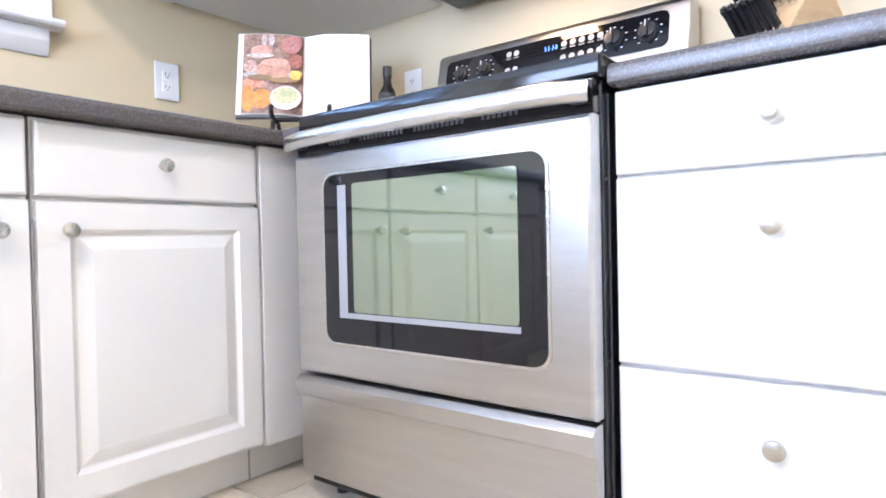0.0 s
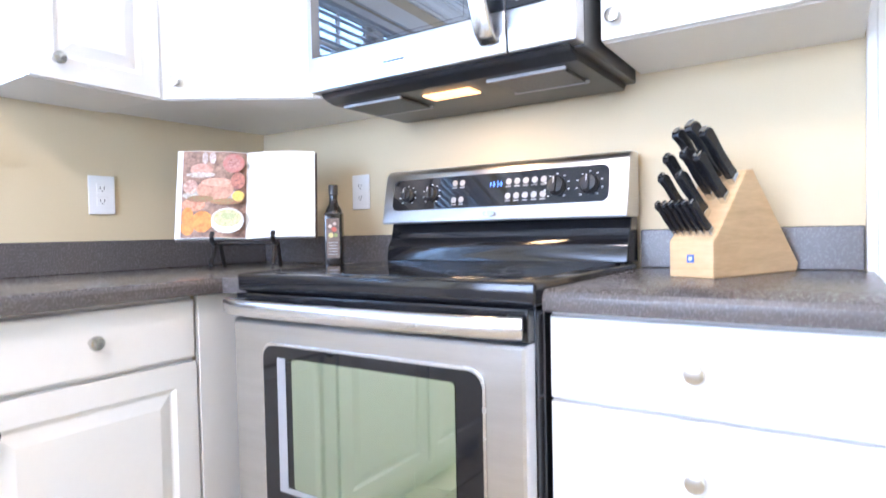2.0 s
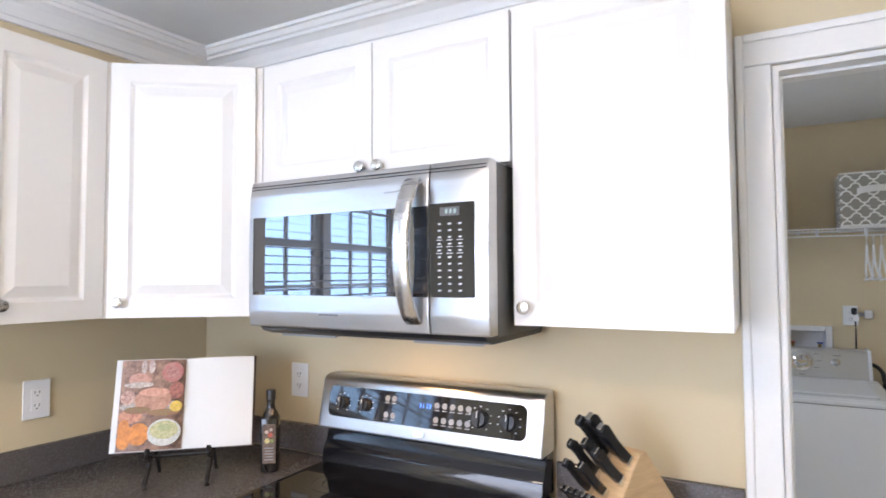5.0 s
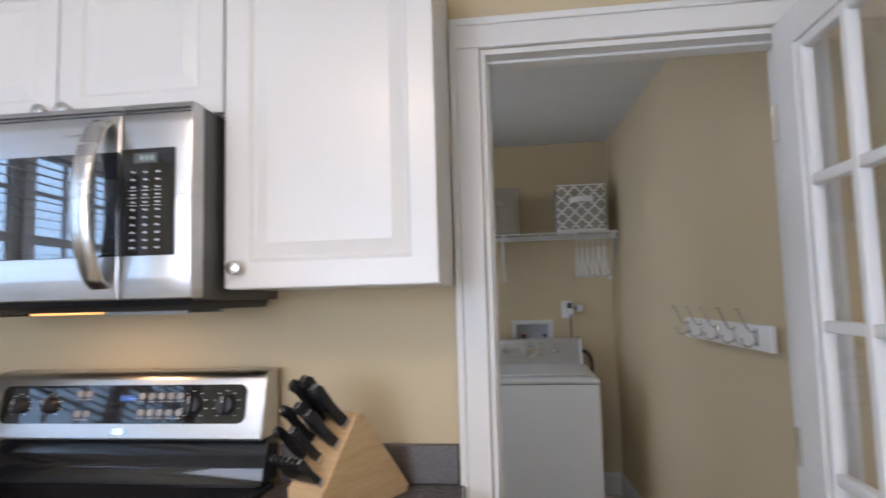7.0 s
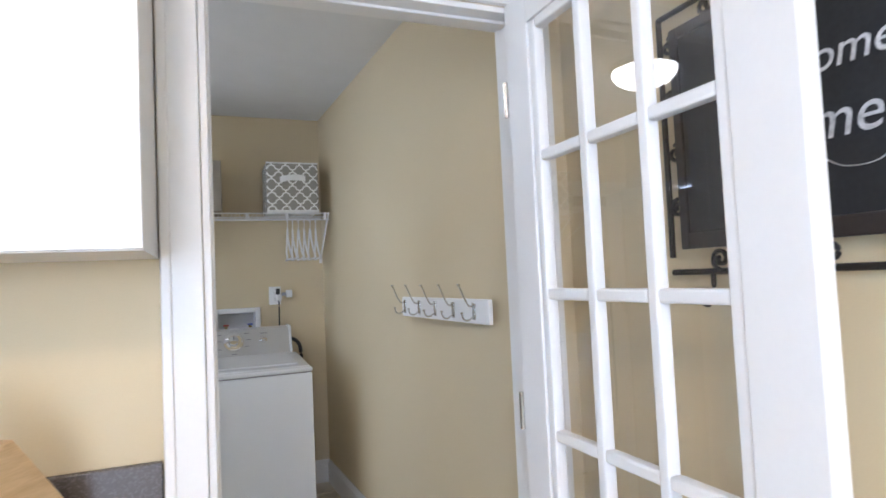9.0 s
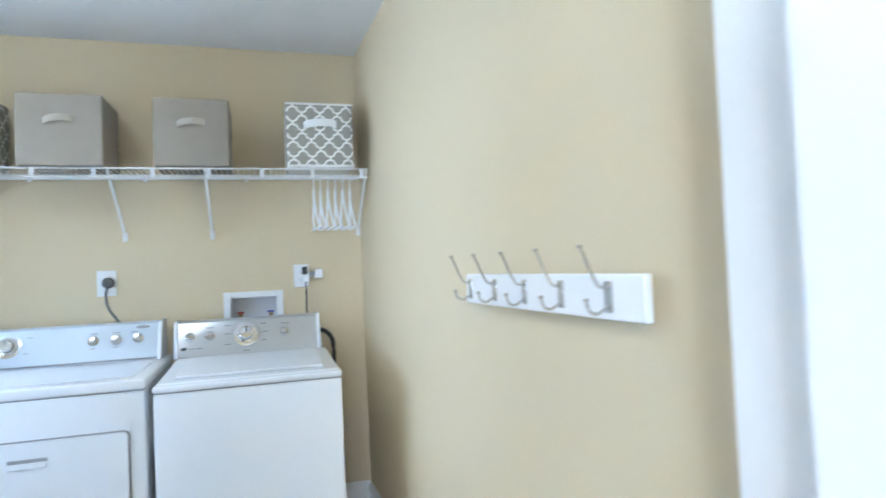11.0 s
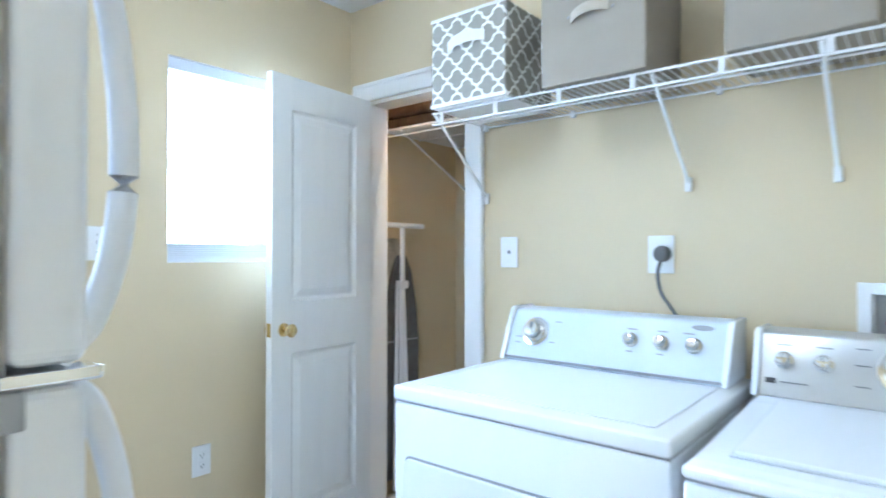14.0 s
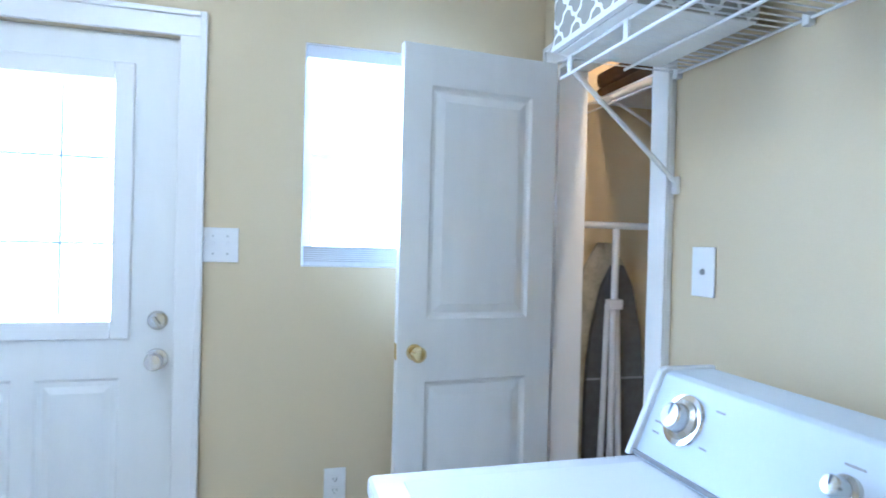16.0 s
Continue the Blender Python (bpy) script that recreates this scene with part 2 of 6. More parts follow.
def tube(bm, pts, r, seg=8, flat=1.0):
    """A round or flattened bar along a line of points."""
    pts = [Vector(p) for p in pts]
    rings = []
    for i, p in enumerate(pts):
        d = (pts[min(i + 1, len(pts) - 1)] - pts[max(i - 1, 0)]).normalized()
        s = d.cross(Vector((0, 0, 1)))
        s = s.normalized() if s.length > 0.05 else d.cross(Vector((0, 1, 0))).normalized()
        u = d.cross(s).normalized()
        rings.append([bm.verts.new(p + s * (r * math.cos(2 * math.pi * k / seg)) + u * (r * flat * math.sin(2 * math.pi * k / seg))) for k in range(seg)])
    fs = []
    for a, b in zip(rings, rings[1:]):
        for k in range(seg):
            fs.append(bm.faces.new((a[k], a[(k + 1) % seg], b[(k + 1) % seg], b[k])))
    fs.append(bm.faces.new(rings[0]))
    fs.append(bm.faces.new(rings[-1]))
    bmesh.ops.recalc_face_normals(bm, faces=fs)
    return bm


def bend(pts, n=6):
    """A smooth line through points."""
    p = [Vector(q) for q in pts]
    p = [p[0] * 2 - p[1]] + p + [p[-1] * 2 - p[-2]]
    out = []
    for i in range(1, len(p) - 2):
        for k in range(n):
            t = k / n
            a, b, c, d = p[i - 1], p[i], p[i + 1], p[i + 2]
            out.append(0.5 * ((2 * b) + (c - a) * t + (2 * a - 5 * b + 4 * c - d) * t * t + (3 * b - a - 3 * c + d) * t ** 3))
    return out + [p[-2]]


def panelled(bm, xs, zs, fields, t, rings=((0, 0), (0.010, 0.009), (0.026, 0.009), (0.048, 0.001)), both=False, edge=0.003, holes=()):
    """A leaf in the xz plane, front at y=0 facing -y, t thick; the cells (i, j) in fields get a raised field inside a groove."""
    def side(y, sgn):
        for i in range(len(xs) - 1):
            for j in range(len(zs) - 1):
                x0, x1, z0, z1 = xs[i], xs[i + 1], zs[j], zs[j + 1]
                if (i, j) in holes:
                    continue
                if (i, j) in fields:
                    prev = None
                    for ins, dep in rings:
                        ring = [bm.verts.new((px, y + sgn * dep, pz)) for px, pz in
                                ((x0 + ins, z0 + ins), (x1 - ins, z0 + ins), (x1 - ins, z1 - ins), (x0 + ins, z1 - ins))]
                        if prev:
                            for k in range(4):
                                bm.faces.new((prev[k], prev[(k + 1) % 4], ring[(k + 1) % 4], ring[k]))
                        prev = ring
                    bm.faces.new(prev)
                else:
                    bm.faces.new([bm.verts.new(c) for c in ((x0, y, z0), (x1, y, z0), (x1, y, z1), (x0, y, z1))])
    side(0, 1)
    if both:
        side(t, -1)
    else:
        bm.faces.new([bm.verts.new(c) for c in ((xs[0], t, zs[0]), (xs[0], t, zs[-1]), (xs[-1], t, zs[-1]), (xs[-1], t, zs[0]))])
    x0, x1, z0, z1 = xs[0], xs[-1], zs[0], zs[-1]
    for a, b in (((x0, z0), (x1, z0)), ((x1, z0), (x1, z1)), ((x1, z1), (x0, z1)), ((x0, z1), (x0, z0))):
        bm.faces.new([bm.verts.new(c) for c in ((a[0], 0, a[1]), (b[0], 0, b[1]), (b[0], t, b[1]), (a[0], t, a[1]))])
    bmesh.ops.remove_doubles(bm, verts=bm.verts, dist=1e-5)
    bmesh.ops.recalc_face_normals(bm, faces=bm.faces)
    if edge:
        es = [e for e in bm.edges if all(abs(v.co.y) < 1e-6 for v in e.verts) and
              (all(abs(v.co.x - x0) < 1e-6 for v in e.verts) or all(abs(v.co.x - x1) < 1e-6 for v in e.verts) or
               all(abs(v.co.z - z0) < 1e-6 for v in e.verts) or all(abs(v.co.z - z1) < 1e-6 for v in e.verts))]
        bmesh.ops.bevel(bm, geom=es, offset=edge, segments=2, profile=0.5, affect="EDGES")
    return bm


ROUND = {"back_wire", "front_wire", "middle_wire", "lip_wire", "long_wire", "bracket", "chalk_smile", "cord", "cross_bar", "foot_bar", "handle",
         "door_handle", "hook", "hose", "ledge_arm", "leg_tube", "outer_bar", "top_bar", "lower_prong", "upper_prong", "rear_leg", "scroll",
         "side_scroll", "shoulder_bar", "trunk", "limb", "branch", "strap_handle", "ladder_cord", "deck_wire", "wire_deck", "bulb", "dome"}
LEAVES = {"leaf", "door", "door_front", "drawer_front", "false_front"}


def mesh_of(name, bm, material, smooth=True):
    me = bpy.data.meshes.new(name)
    bm.to_mesh(me)
    bm.free()
    me.materials.append(material)
    if smooth:
        me.shade_smooth()
        me.set_sharp_from_angle(angle=radians(62 if name in ROUND else 8 if name in LEAVES else 21))
    return me


def part(name, bm, material, parent=None, label="", smooth=True):
    ob = new(name, mesh_of(name, bm, material, smooth))
    if parent is not None:
        ob.parent = parent
    if label:
        ob["label"] = label
    return ob


def thing(name, label, category, at=None, group=""):
    ob = new(name)
    ob.matrix_world = at or Matrix()
    return tagged(ob, label, category, group)


def structure(name, bm, material, label="", category="", smooth=False):
    return tagged(part(name, bm, material, smooth=smooth), label, category, kind="structure")


def B():
    return bmesh.new()


def slab(x0, x1, y0, y1, z0, z1, bevel=0.0, seg=2):
    return box(B(), x0, x1, y0, y1, z0, z1, bevel, seg)


def knob_on(parent, place, way, r=0.016, material=None, label="round brushed nickel knob"):
    """A round cabinet knob standing out along way."""
    m = Matrix.Translation(place) @ Vector(way).to_track_quat("Z", "Y").to_matrix().to_4x4()
    bm = lathe(B(), [(r * 0.55, 0), (r * 0.5, 0.004), (r * 0.36, 0.008), (r * 0.4, 0.014), (r * 0.95, 0.018), (r, 0.022), (r * 0.9, 0.027), (r * 0.5, 0.029)], m, 24)
    return part("knob", bm, material or NICKEL, parent, label)


def band(bm, pts, side, w, t):
    """A flat rounded strap along points, w broad along side and t thick."""
    pts, side = [Vector(p) for p in pts], Vector(side).normalized()
    rings = []
    for i, p in enumerate(pts):
        d = (pts[min(i + 1, len(pts) - 1)] - pts[max(i - 1, 0)]).normalized()
        o = d.cross(side).normalized()
        rings.append([bm.verts.new(p + side * (w * a) + o * (t * b)) for a, b in
                      ((-0.5, -0.2), (-0.38, -0.5), (0, -0.62), (0.38, -0.5), (0.5, -0.2), (0.5, 0.2), (0.38, 0.5), (-0.38, 0.5), (-0.5, 0.2))])
    fs = [bm.faces.new(rings[0]), bm.faces.new(rings[-1])]
    for a, b in zip(rings, rings[1:]):
        for k in range(len(a)):
            fs.append(bm.faces.new((a[k], a[(k + 1) % len(a)], b[(k + 1) % len(a)], b[k])))
    bmesh.ops.recalc_face_normals(bm, faces=fs)
    return bm


def rounded(x0, x1, z0, z1, rr, n=5):
    """A rectangle with round corners."""
    pts = []
    for cx, cz, a0 in ((x1 - rr, z1 - rr, 0), (x0 + rr, z1 - rr, 90), (x0 + rr, z0 + rr, 180), (x1 - rr, z0 + rr, 270)):
        for k in range(n + 1):
            a = radians(a0 + 90 * k / n)
            pts.append((cx + rr * math.cos(a), cz + rr * math.sin(a)))
    return pts


def wall_with_holes(name, axis, at, thick, lo, hi, z0, z1, holes, material, label):
    """A straight wall across axis, with holes (lo, hi, z0, z1) through it, made of butted blocks."""
    cuts = sorted({lo, hi, *[h[0] for h in holes], *[h[1] for h in holes]})
    bm = B()
    for a, b in zip(cuts, cuts[1:]):
        spans = [(z0, z1)]
        for h in holes:
            if h[0] <= a + 1e-6 and h[1] >= b - 1e-6:
                out = []
                for s in spans:
                    if h[2] > s[0]:
                        out.append((s[0], min(s[1], h[2])))
                    if h[3] < s[1]:
                        out.append((max(s[0], h[3]), s[1]))
                spans = [s for s in out if s[1] > s[0] + 1e-6]
        for s in spans:
            if axis == "x":
                box(bm, at, at + thick, a, b, s[0], s[1])
            else:
                box(bm, a, b, at, at + thick, s[0], s[1])
    bmesh.ops.remove_doubles(bm, verts=bm.verts, dist=1e-5)
    return structure(name, bm, material, label, "wall")


# ---------------------------------------------------------------- the shell
KC, LC = 2.44, 2.485          # ceilings of kitchen and laundry
D0, D1, DH = 0.940, 1.722, 2.045  # the doorway
BACK = 2.776                   # laundry back wall
LX = -1.105                    # laundry outside wall
C0, C1, CH = -0.98, -0.368, 2.02  # closet opening
VX0, VX1, VZ0, VZ1 = 0.969, 1.266, 1.015, 1.208  # valve box

wall_with_holes("wall_kitchen_north", "y", 0.0, 0.115, -1.3, 2.0, 0, 2.6, [(D0, D1, 0, DH)], WALL, "khaki painted plaster wall between kitchen and laundry")
KW = [(-2.62, -1.08, 1.26, 2.16)]
wall_with_holes("wall_kitchen_west", "x", -1.24, 0.12, -4.3, 0.0, 0, 2.6, KW, WALL, "khaki painted plaster wall with a window")
WEST = Matrix.Rotation(radians(3.2), 4, "Z")
bpy.data.objects["wall_kitchen_west"].matrix_world = Matrix.Translation((0.045, 0.0, 0)) @ Matrix.Rotation(radians(-3.2), 4, "Z")
structure("wall_kitchen_east", slab(1.85, 1.97, -4.3, 0.0, 0, 2.6), WALL, "khaki painted plaster wall", "wall")
wall_with_holes("wall_kitchen_south", "y", -4.3, 0.12, -1.6, 2.1, 0, 2.6, [(-0.95, 0.85, 0.05, 2.1)], WALL, "khaki painted plaster wall with a patio door")
structure("ceiling_kitchen", slab(-1.6, 2.1, -4.4, 0.0, KC, KC + 0.1), CEIL, "flat white painted ceiling", "ceiling")
structure("floor", slab(-1.7, 2.4, -4.5, 3.9, -0.12, -0.012), GROUT, "cream tiled floor", "floor")

wall_with_holes("wall_laundry_north", "y", BACK, 0.115, -1.3, 1.9, 0, 2.6, [(C0, C1, 0, CH), (VX0 + 0.03, VX1 - 0.03, VZ0 + 0.025, VZ1 - 0.025)], WALL, "khaki painted plaster wall behind the machines")
wall_with_holes("wall_laundry_west", "x", LX - 0.16, 0.16, 0.115, 3.8, 0, 2.6, [(0.58, 1.452, 0, 2.012), (1.86, 2.33, 1.247, 2.042)], WALL, "khaki painted plaster outside wall with a door and a window")
structure("wall_laundry_east", prism(B(), [(1.825, 0.115), (1.69, BACK), (1.85, BACK), (1.95, 0.115)], "z", 0, 2.6), WALL, "khaki painted plaster wall with a coat rack", "wall")
structure("ceiling_laundry", slab(LX - 0.2, 1.95, 0.115, BACK, LC, LC + 0.1), CEIL, "flat white painted ceiling", "ceiling")
structure("wall_closet_north", slab(-1.3, 0.4, 3.62, 3.72, 0, 2.6), WALL, "khaki painted closet wall", "wall")
structure("wall_closet_east", slab(0.0, 0.1, BACK + 0.115, 3.62, 0, 2.6), WALL, "khaki painted closet wall", "wall")
structure("ceiling_closet", slab(LX - 0.1, 0.1, BACK + 0.115, 3.66, LC, LC + 0.1), CEIL, "white painted closet ceiling", "ceiling")
structure("ground", slab(-60, 60, -60, 60, -0.4, -0.3), mat("lawn", (0.08, 0.1, 0.04), 0.9, var=0.3, vscale=2), "grassy ground around the house", "ground")


def casing(name, along, a0, a1, top, at, out, parent_label, w=0.09, feet=0.0):
    """Moulded boards round an opening; along is the wall's axis, at its face, out the way they stand out."""
    p = structure(name, B(), TRIM, parent_label, "trim")
    t = 0.018 * out
    for s0, s1, z0, z1 in ((a0 - w, a0, feet, top), (a1, a1 + w, feet, top), (a0 - w, a1 + w, top, top + w)):
        bm = B()
        if along == "x":
            box(bm, s0, s1, at, at + t, z0, z1, 0.004)
        else:
            box(bm, at, at + t, s0, s1, z0, z1, 0.004)
        part("casing_board", bm, TRIM, p)
    for s0, s1, z0, z1 in ((a0 - w, a0 - w + 0.02, feet, top + w), (a1 + w - 0.02, a1 + w, feet, top + w), (a0 - w + 0.02, a1 + w - 0.02, top + w - 0.02, top + w)):
        bm = B()
        if along == "x":
            box(bm, s0, s1, at + t * 1.02, at + t * 1.5, z0, z1, 0.004)
        else:
            box(bm, at + t * 1.02, at + t * 1.5, s0, s1, z0, z1, 0.004)
        part("casing_bead", bm, TRIM, p)
    return p


casing("trim_kitchen_door", "x", D0, D1, DH, 0.0, -1, "white moulded door casing", 0.080)
j = structure("trim_door_jamb", slab(D0 + 0.0015, D0 + 0.016, -0.001, 0.116, 0, DH - 0.016), TRIM, "white painted door jamb", "trim")
part("jamb_board", slab(D1 - 0.009, D1 - 0.0015, -0.001, 0.116, 0, DH - 0.016), TRIM, j)
part("head_board", slab(D0 + 0.0015, D1 - 0.0015, -0.001, 0.116, DH - 0.016, DH - 0.0015), TRIM, j)
part("door_stop", slab(D0 + 0.016, D0 + 0.024, 0.045, 0.085, 0, DH - 0.024, 0.002), TRIM, j)
part("door_stop", slab(D0 + 0.016, D1 - 0.0095, 0.045, 0.085, DH - 0.024, DH - 0.016, 0.002), TRIM, j)
casing("trim_closet_door", "x", C0, C1, CH, BACK, -1, "white moulded closet door casing", 0.085)
j = structure("trim_closet_jamb", slab(C0 + 0.0015, C0 + 0.018, BACK - 0.001, BACK + 0.116, 0, CH - 0.018), TRIM, "white painted closet jamb", "trim")
part("jamb_board", slab(C1 - 0.018, C1 - 0.0015, BACK - 0.001, BACK + 0.116, 0, CH - 0.018), TRIM, j)
part("head_board", slab(C0 + 0.0015, C1 - 0.0015, BACK - 0.001, BACK + 0.116, CH - 0.018, CH - 0.0015), TRIM, j)
casing("trim_back_door", "y", 0.58, 1.452, 2.012, LX, 1, "white moulded outside door casing", 0.085)

# skirting boards
def skirting(name, a, b, h=0.15):
    a, b = Vector((*a, 0)), Vector((*b, 0))
    d = (b - a)
    ang = math.atan2(d.y, d.x)
    bm = prism(B(), [(0, 0), (-0.016, 0), (-0.016, h - 0.03), (-0.009, h - 0.012), (-0.006, h), (0, h)], "x", 0, d.length)
    ob = structure(name, bm, TRIM, "white moulded skirting board", "baseboard")
    ob.matrix_world = Matrix.Translation(a) @ Matrix.Rotation(ang, 4, "Z")


skirting("baseboard_laundry_north", (C1 + 0.087, BACK - 0.001), (1.685, BACK - 0.001))
skirting("baseboard_laundry_east", (1.689, BACK - 0.02), (1.822, 0.135))
skirting("baseboard_laundry_west", (LX + 0.001, 1.54), (LX + 0.001, BACK - 0.002))
skirting("baseboard_closet", (LX + 0.01, 3.619), (-0.001, 3.619), 0.13)
skirting("baseboard_closet_east", (-0.001, 3.6), (-0.001, BACK + 0.12), 0.13)

# crown moulding of the kitchen
CROWN = [(0, 0), (0, -0.115), (-0.014, -0.115), (-0.014, -0.098), (-0.021, -0.096), (-0.025, -0.078), (-0.036, -0.058), (-0.056, -0.044), (-0.068, -0.041), (-0.068, -0.03), (-0.08, -0.028), (-0.09, -0.013), (-0.102, -0.012), (-0.102, 0)]
cr = structure("trim_crown_north", prism(B(), [(a - 0.001, b + KC - 0.001) for a, b in CROWN], "x", -1.15, 1.849), TRIM, "white crown moulding", "trim")
bm = prism(B(), [(-1.075 - a, b + KC - 0.0012) for a, b in CROWN], "y", -4.15, -0.02)
bmesh.ops.rotate(bm, verts=bm.verts, cent=(-1.075, 0, 0), matrix=Matrix.Rotation(radians(-3.2), 3, "Z"))
structure("trim_crown_west", bm, TRIM, "white crown moulding", "trim")
structure("trim_crown_east", prism(B(), [(1.849 + a, b + KC - 0.0014) for a, b in CROWN], "y", -4.15, -0.02), TRIM, "white crown moulding", "trim")

# ---------------------------------------------------------------- kitchen: base units and worktops
FX = -0.515        # front of the units along the west wall
FY = -0.625        # front of the units along the north wall


def leaf(parent, name, m, w, h, field=True, t=0.019):
    """A white door or drawer front, moved by m (its lower left corner; front faces -y)."""
    if field:
        bm = panelled(B(), [0, 0.055, w - 0.055, w], [0, 0.055, h - 0.055, h], {(1, 1)}, t, ((0, 0), (0.009, 0.0075), (0.013, 0.0085), (0.042, 0.0008)))
    else:
        bm = panelled(B(), [0, w], [0, h], set(), t, edge=0.006)
    bmesh.ops.transform(bm, matrix=m, verts=bm.verts)
    return part(name, bm, CAB, parent)


def base_unit_west(y0, y1, knob_y, label):
    w = y1 - y0
    u = thing("base_cabinet", label, "cabinet", group="base cabinets")
    part("body", slab(-1.05, FX - 0.021, y0 + 0.001, y1 - 0.001, 0.10, 0.872), CAB, u)
    part("toe_kick", slab(-1.0, FX - 0.075, y0 + 0.001, y1 - 0.001, 0.0, 0.099), CAB, u)
    turn = Matrix.Translation((FX, y0, 0)) @ Matrix.Rotation(radians(90), 4, "Z")
    d = leaf(u, "drawer_front", turn @ Matrix.Translation((0.004, 0, 0.722)), w - 0.008, 0.142, False)
    knob_on(d, (FX, (y0 + y1) / 2, 0.797), (1, 0, 0))
    d = leaf(u, "door", turn @ Matrix.Translation((0.004, 0, 0.115)), w - 0.008, 0.597)
    knob_on(d, (FX, knob_y, 0.655), (1, 0, 0))
    return u


base_unit_west(-1.19, -0.695, -1.135, "white thermofoil base cabinet with drawer and raised panel door")
base_unit_west(-1.69, -1.195, -1.25, "white thermofoil base cabinet with drawer and raised panel door")
base_unit_west(-2.2, -1.695, -1.75, "white thermofoil base cabinet with drawer and raised panel door")
u = thing("corner_filler", "white blind corner panel beside the range", "cabinet")
part("panel", slab(FX - 0.018, FX - 0.0, -0.690, -0.03, 0.10, 0.872, 0.002), CAB, u)
part("return_panel", slab(FX + 0.001, -0.388, -0.03, -0.012, 0.10, 0.872), CAB, u)
part("toe_kick", slab(FX - 0.09, FX - 0.075, -0.69, -0.03, 0.0, 0.099), CAB, u)

u = thing("drawer_cabinet", "white three-drawer base cabinet between range and doorway", "cabinet")
part("body", slab(0.386, 0.866, FY + 0.021, -0.02, 0.10, 0.872), CAB, u)
part("toe_kick", slab(0.388, 0.866, FY + 0.075, -0.02, 0.0, 0.099), CAB, u)
for z0, z1, kz in ((0.726, 0.868, 0.797), (0.405, 0.719, 0.634), (0.112, 0.398, 0.306)):
    d = leaf(u, "drawer_front", Matrix.Translation((0.389, FY, z0)), 0.474, z1 - z0, False)
    knob_on(d, (0.626, FY, kz), (0, -1, 0))


def worktop(name, label, x0, x1, y0, y1, front):
    """A laminate top with a rolled front edge and an upstand against the wall."""
    u = thing(name, label, "worktop")
    prof = [(0, 0.914), (0, 0.876), (1, 0.876), (1, 0.914)]
    if front == "y":
        L = y1 - y0
        prof = [(y1, 0.876), (y0 + 0.008, 0.876), (y0 + 0.002, 0.880), (y0, 0.890), (y0 + 0.001, 0.903), (y0 + 0.006, 0.911), (y0 + 0.014, 0.914), (y1, 0.914)]
        part("top", prism(B(), prof, "x", x0, x1), COUNTER, u)
    else:
        prof = [(x0, 0.876), (x1 - 0.008, 0.876), (x1 - 0.002, 0.880), (x1, 0.890), (x1 - 0.001, 0.903), (x1 - 0.006, 0.911), (x1 - 0.014, 0.914), (x0, 0.914)]
        part("top", prism(B(), prof, "y", y0, y1), COUNTER, u)
    return u


u = worktop("worktop", "charcoal speckled laminate worktop with upstand", 0.386, 0.872, -0.647, -0.0225, "y")
part("upstand", slab(0.386, 0.857, -0.021, -0.002, 0.9145, 1.012, 0.003), COUNTER, u)
u = worktop("corner_worktop", "charcoal speckled laminate corner worktop with upstand", -1.14, -0.478, -2.3, -0.0225, "x")
part("corner_top", slab(-0.4775, -0.386, -0.645, -0.0225, 0.876, 0.9138), COUNTER, u)
part("upstand", slab(-1.08, -0.386, -0.021, -0.002, 0.9145, 1.012, 0.003), COUNTER, u)
bm = slab(0.0, 0.019, -2.3, -0.024, 0.9145, 1.012, 0.003)
bmesh.ops.transform(bm, matrix=Matrix.Translation((-1.073, 0, 0)) @ Matrix.Rotation(radians(-3.2), 4, "Z"), verts=bm.verts)
part("upstand", bm, COUNTER, u)

# ---------------------------------------------------------------- kitchen: wall units
UB, UT = 1.414, 2.185


def wall_unit(name, label, x0, x1, yf, z0, z1, doors, knobs):
    u = thing(name, label, "cabinet", group="wall cabinets")
    part("body", slab(x0 + 0.001, x1 - 0.001, yf + 0.021, -0.002, z0, z1), CAB, u)
    for (a, b), (kx, kz) in zip(doors, knobs):
        d = leaf(u, "door", Matrix.Translation((a, yf, z0 + 0.002)), b - a, z1 - z0 - 0.004)
        knob_on(d, (kx, yf, kz), (0, -1, 0))
    return u


wall_unit("wall_cabinet", "white raised panel wall cabinet beside the doorway", 0.386, 0.858, -0.322, UB, UT, [(0.388, 0.857)], [(0.418, UB + 0.045)])
wall_unit("wall_cabinet", "short white wall cabinet above the microwave", -0.44, 0.384, -0.322, 1.808, UT, [(-0.436, -0.028), (-0.024, 0.381)], [(-0.055, 1.835), (0.004, 1.835)])
# the diagonal corner unit
u = thing("corner_wall_cabinet", "white diagonal corner wall cabinet with one door", "cabinet", group="wall cabinets")
A, Bc = Vector((-0.80, -0.585, 0)), Vector((-0.455, -0.335, 0))
part("body", prism(B(), [(-1.07, -0.003), (-0.442, -0.003), (-0.442, -0.322), (-0.455 + 0.012, -0.312), (-0.80 + 0.006, -0.565), (-0.808, -0.59), (-1.09, -0.59)], "z", UB, UT), CAB, u)
dv = Bc - A
ang = math.atan2(dv.y, dv.x)
md = Matrix.Translation((A.x + 0.004, A.y, UB + 0.002)) @ Matrix.Rotation(ang, 4, "Z")
d = leaf(u, "door", md, dv.length - 0.006, UT - UB - 0.004)
knob_on(d, md @ Vector((0.035, 0, 0.045)), (math.sin(ang), -math.cos(ang), 0))
u = thing("wall_cabinet", "white raised panel wall cabinet beside the window", "cabinet", group="wall cabinets")
part("body", slab(-1.11, -0.822, -0.925, -0.592, UB, UT), CAB, u)
mw = Matrix.Translation((-0.802, -0.924, UB + 0.002)) @ Matrix.Rotation(radians(90), 4, "Z")
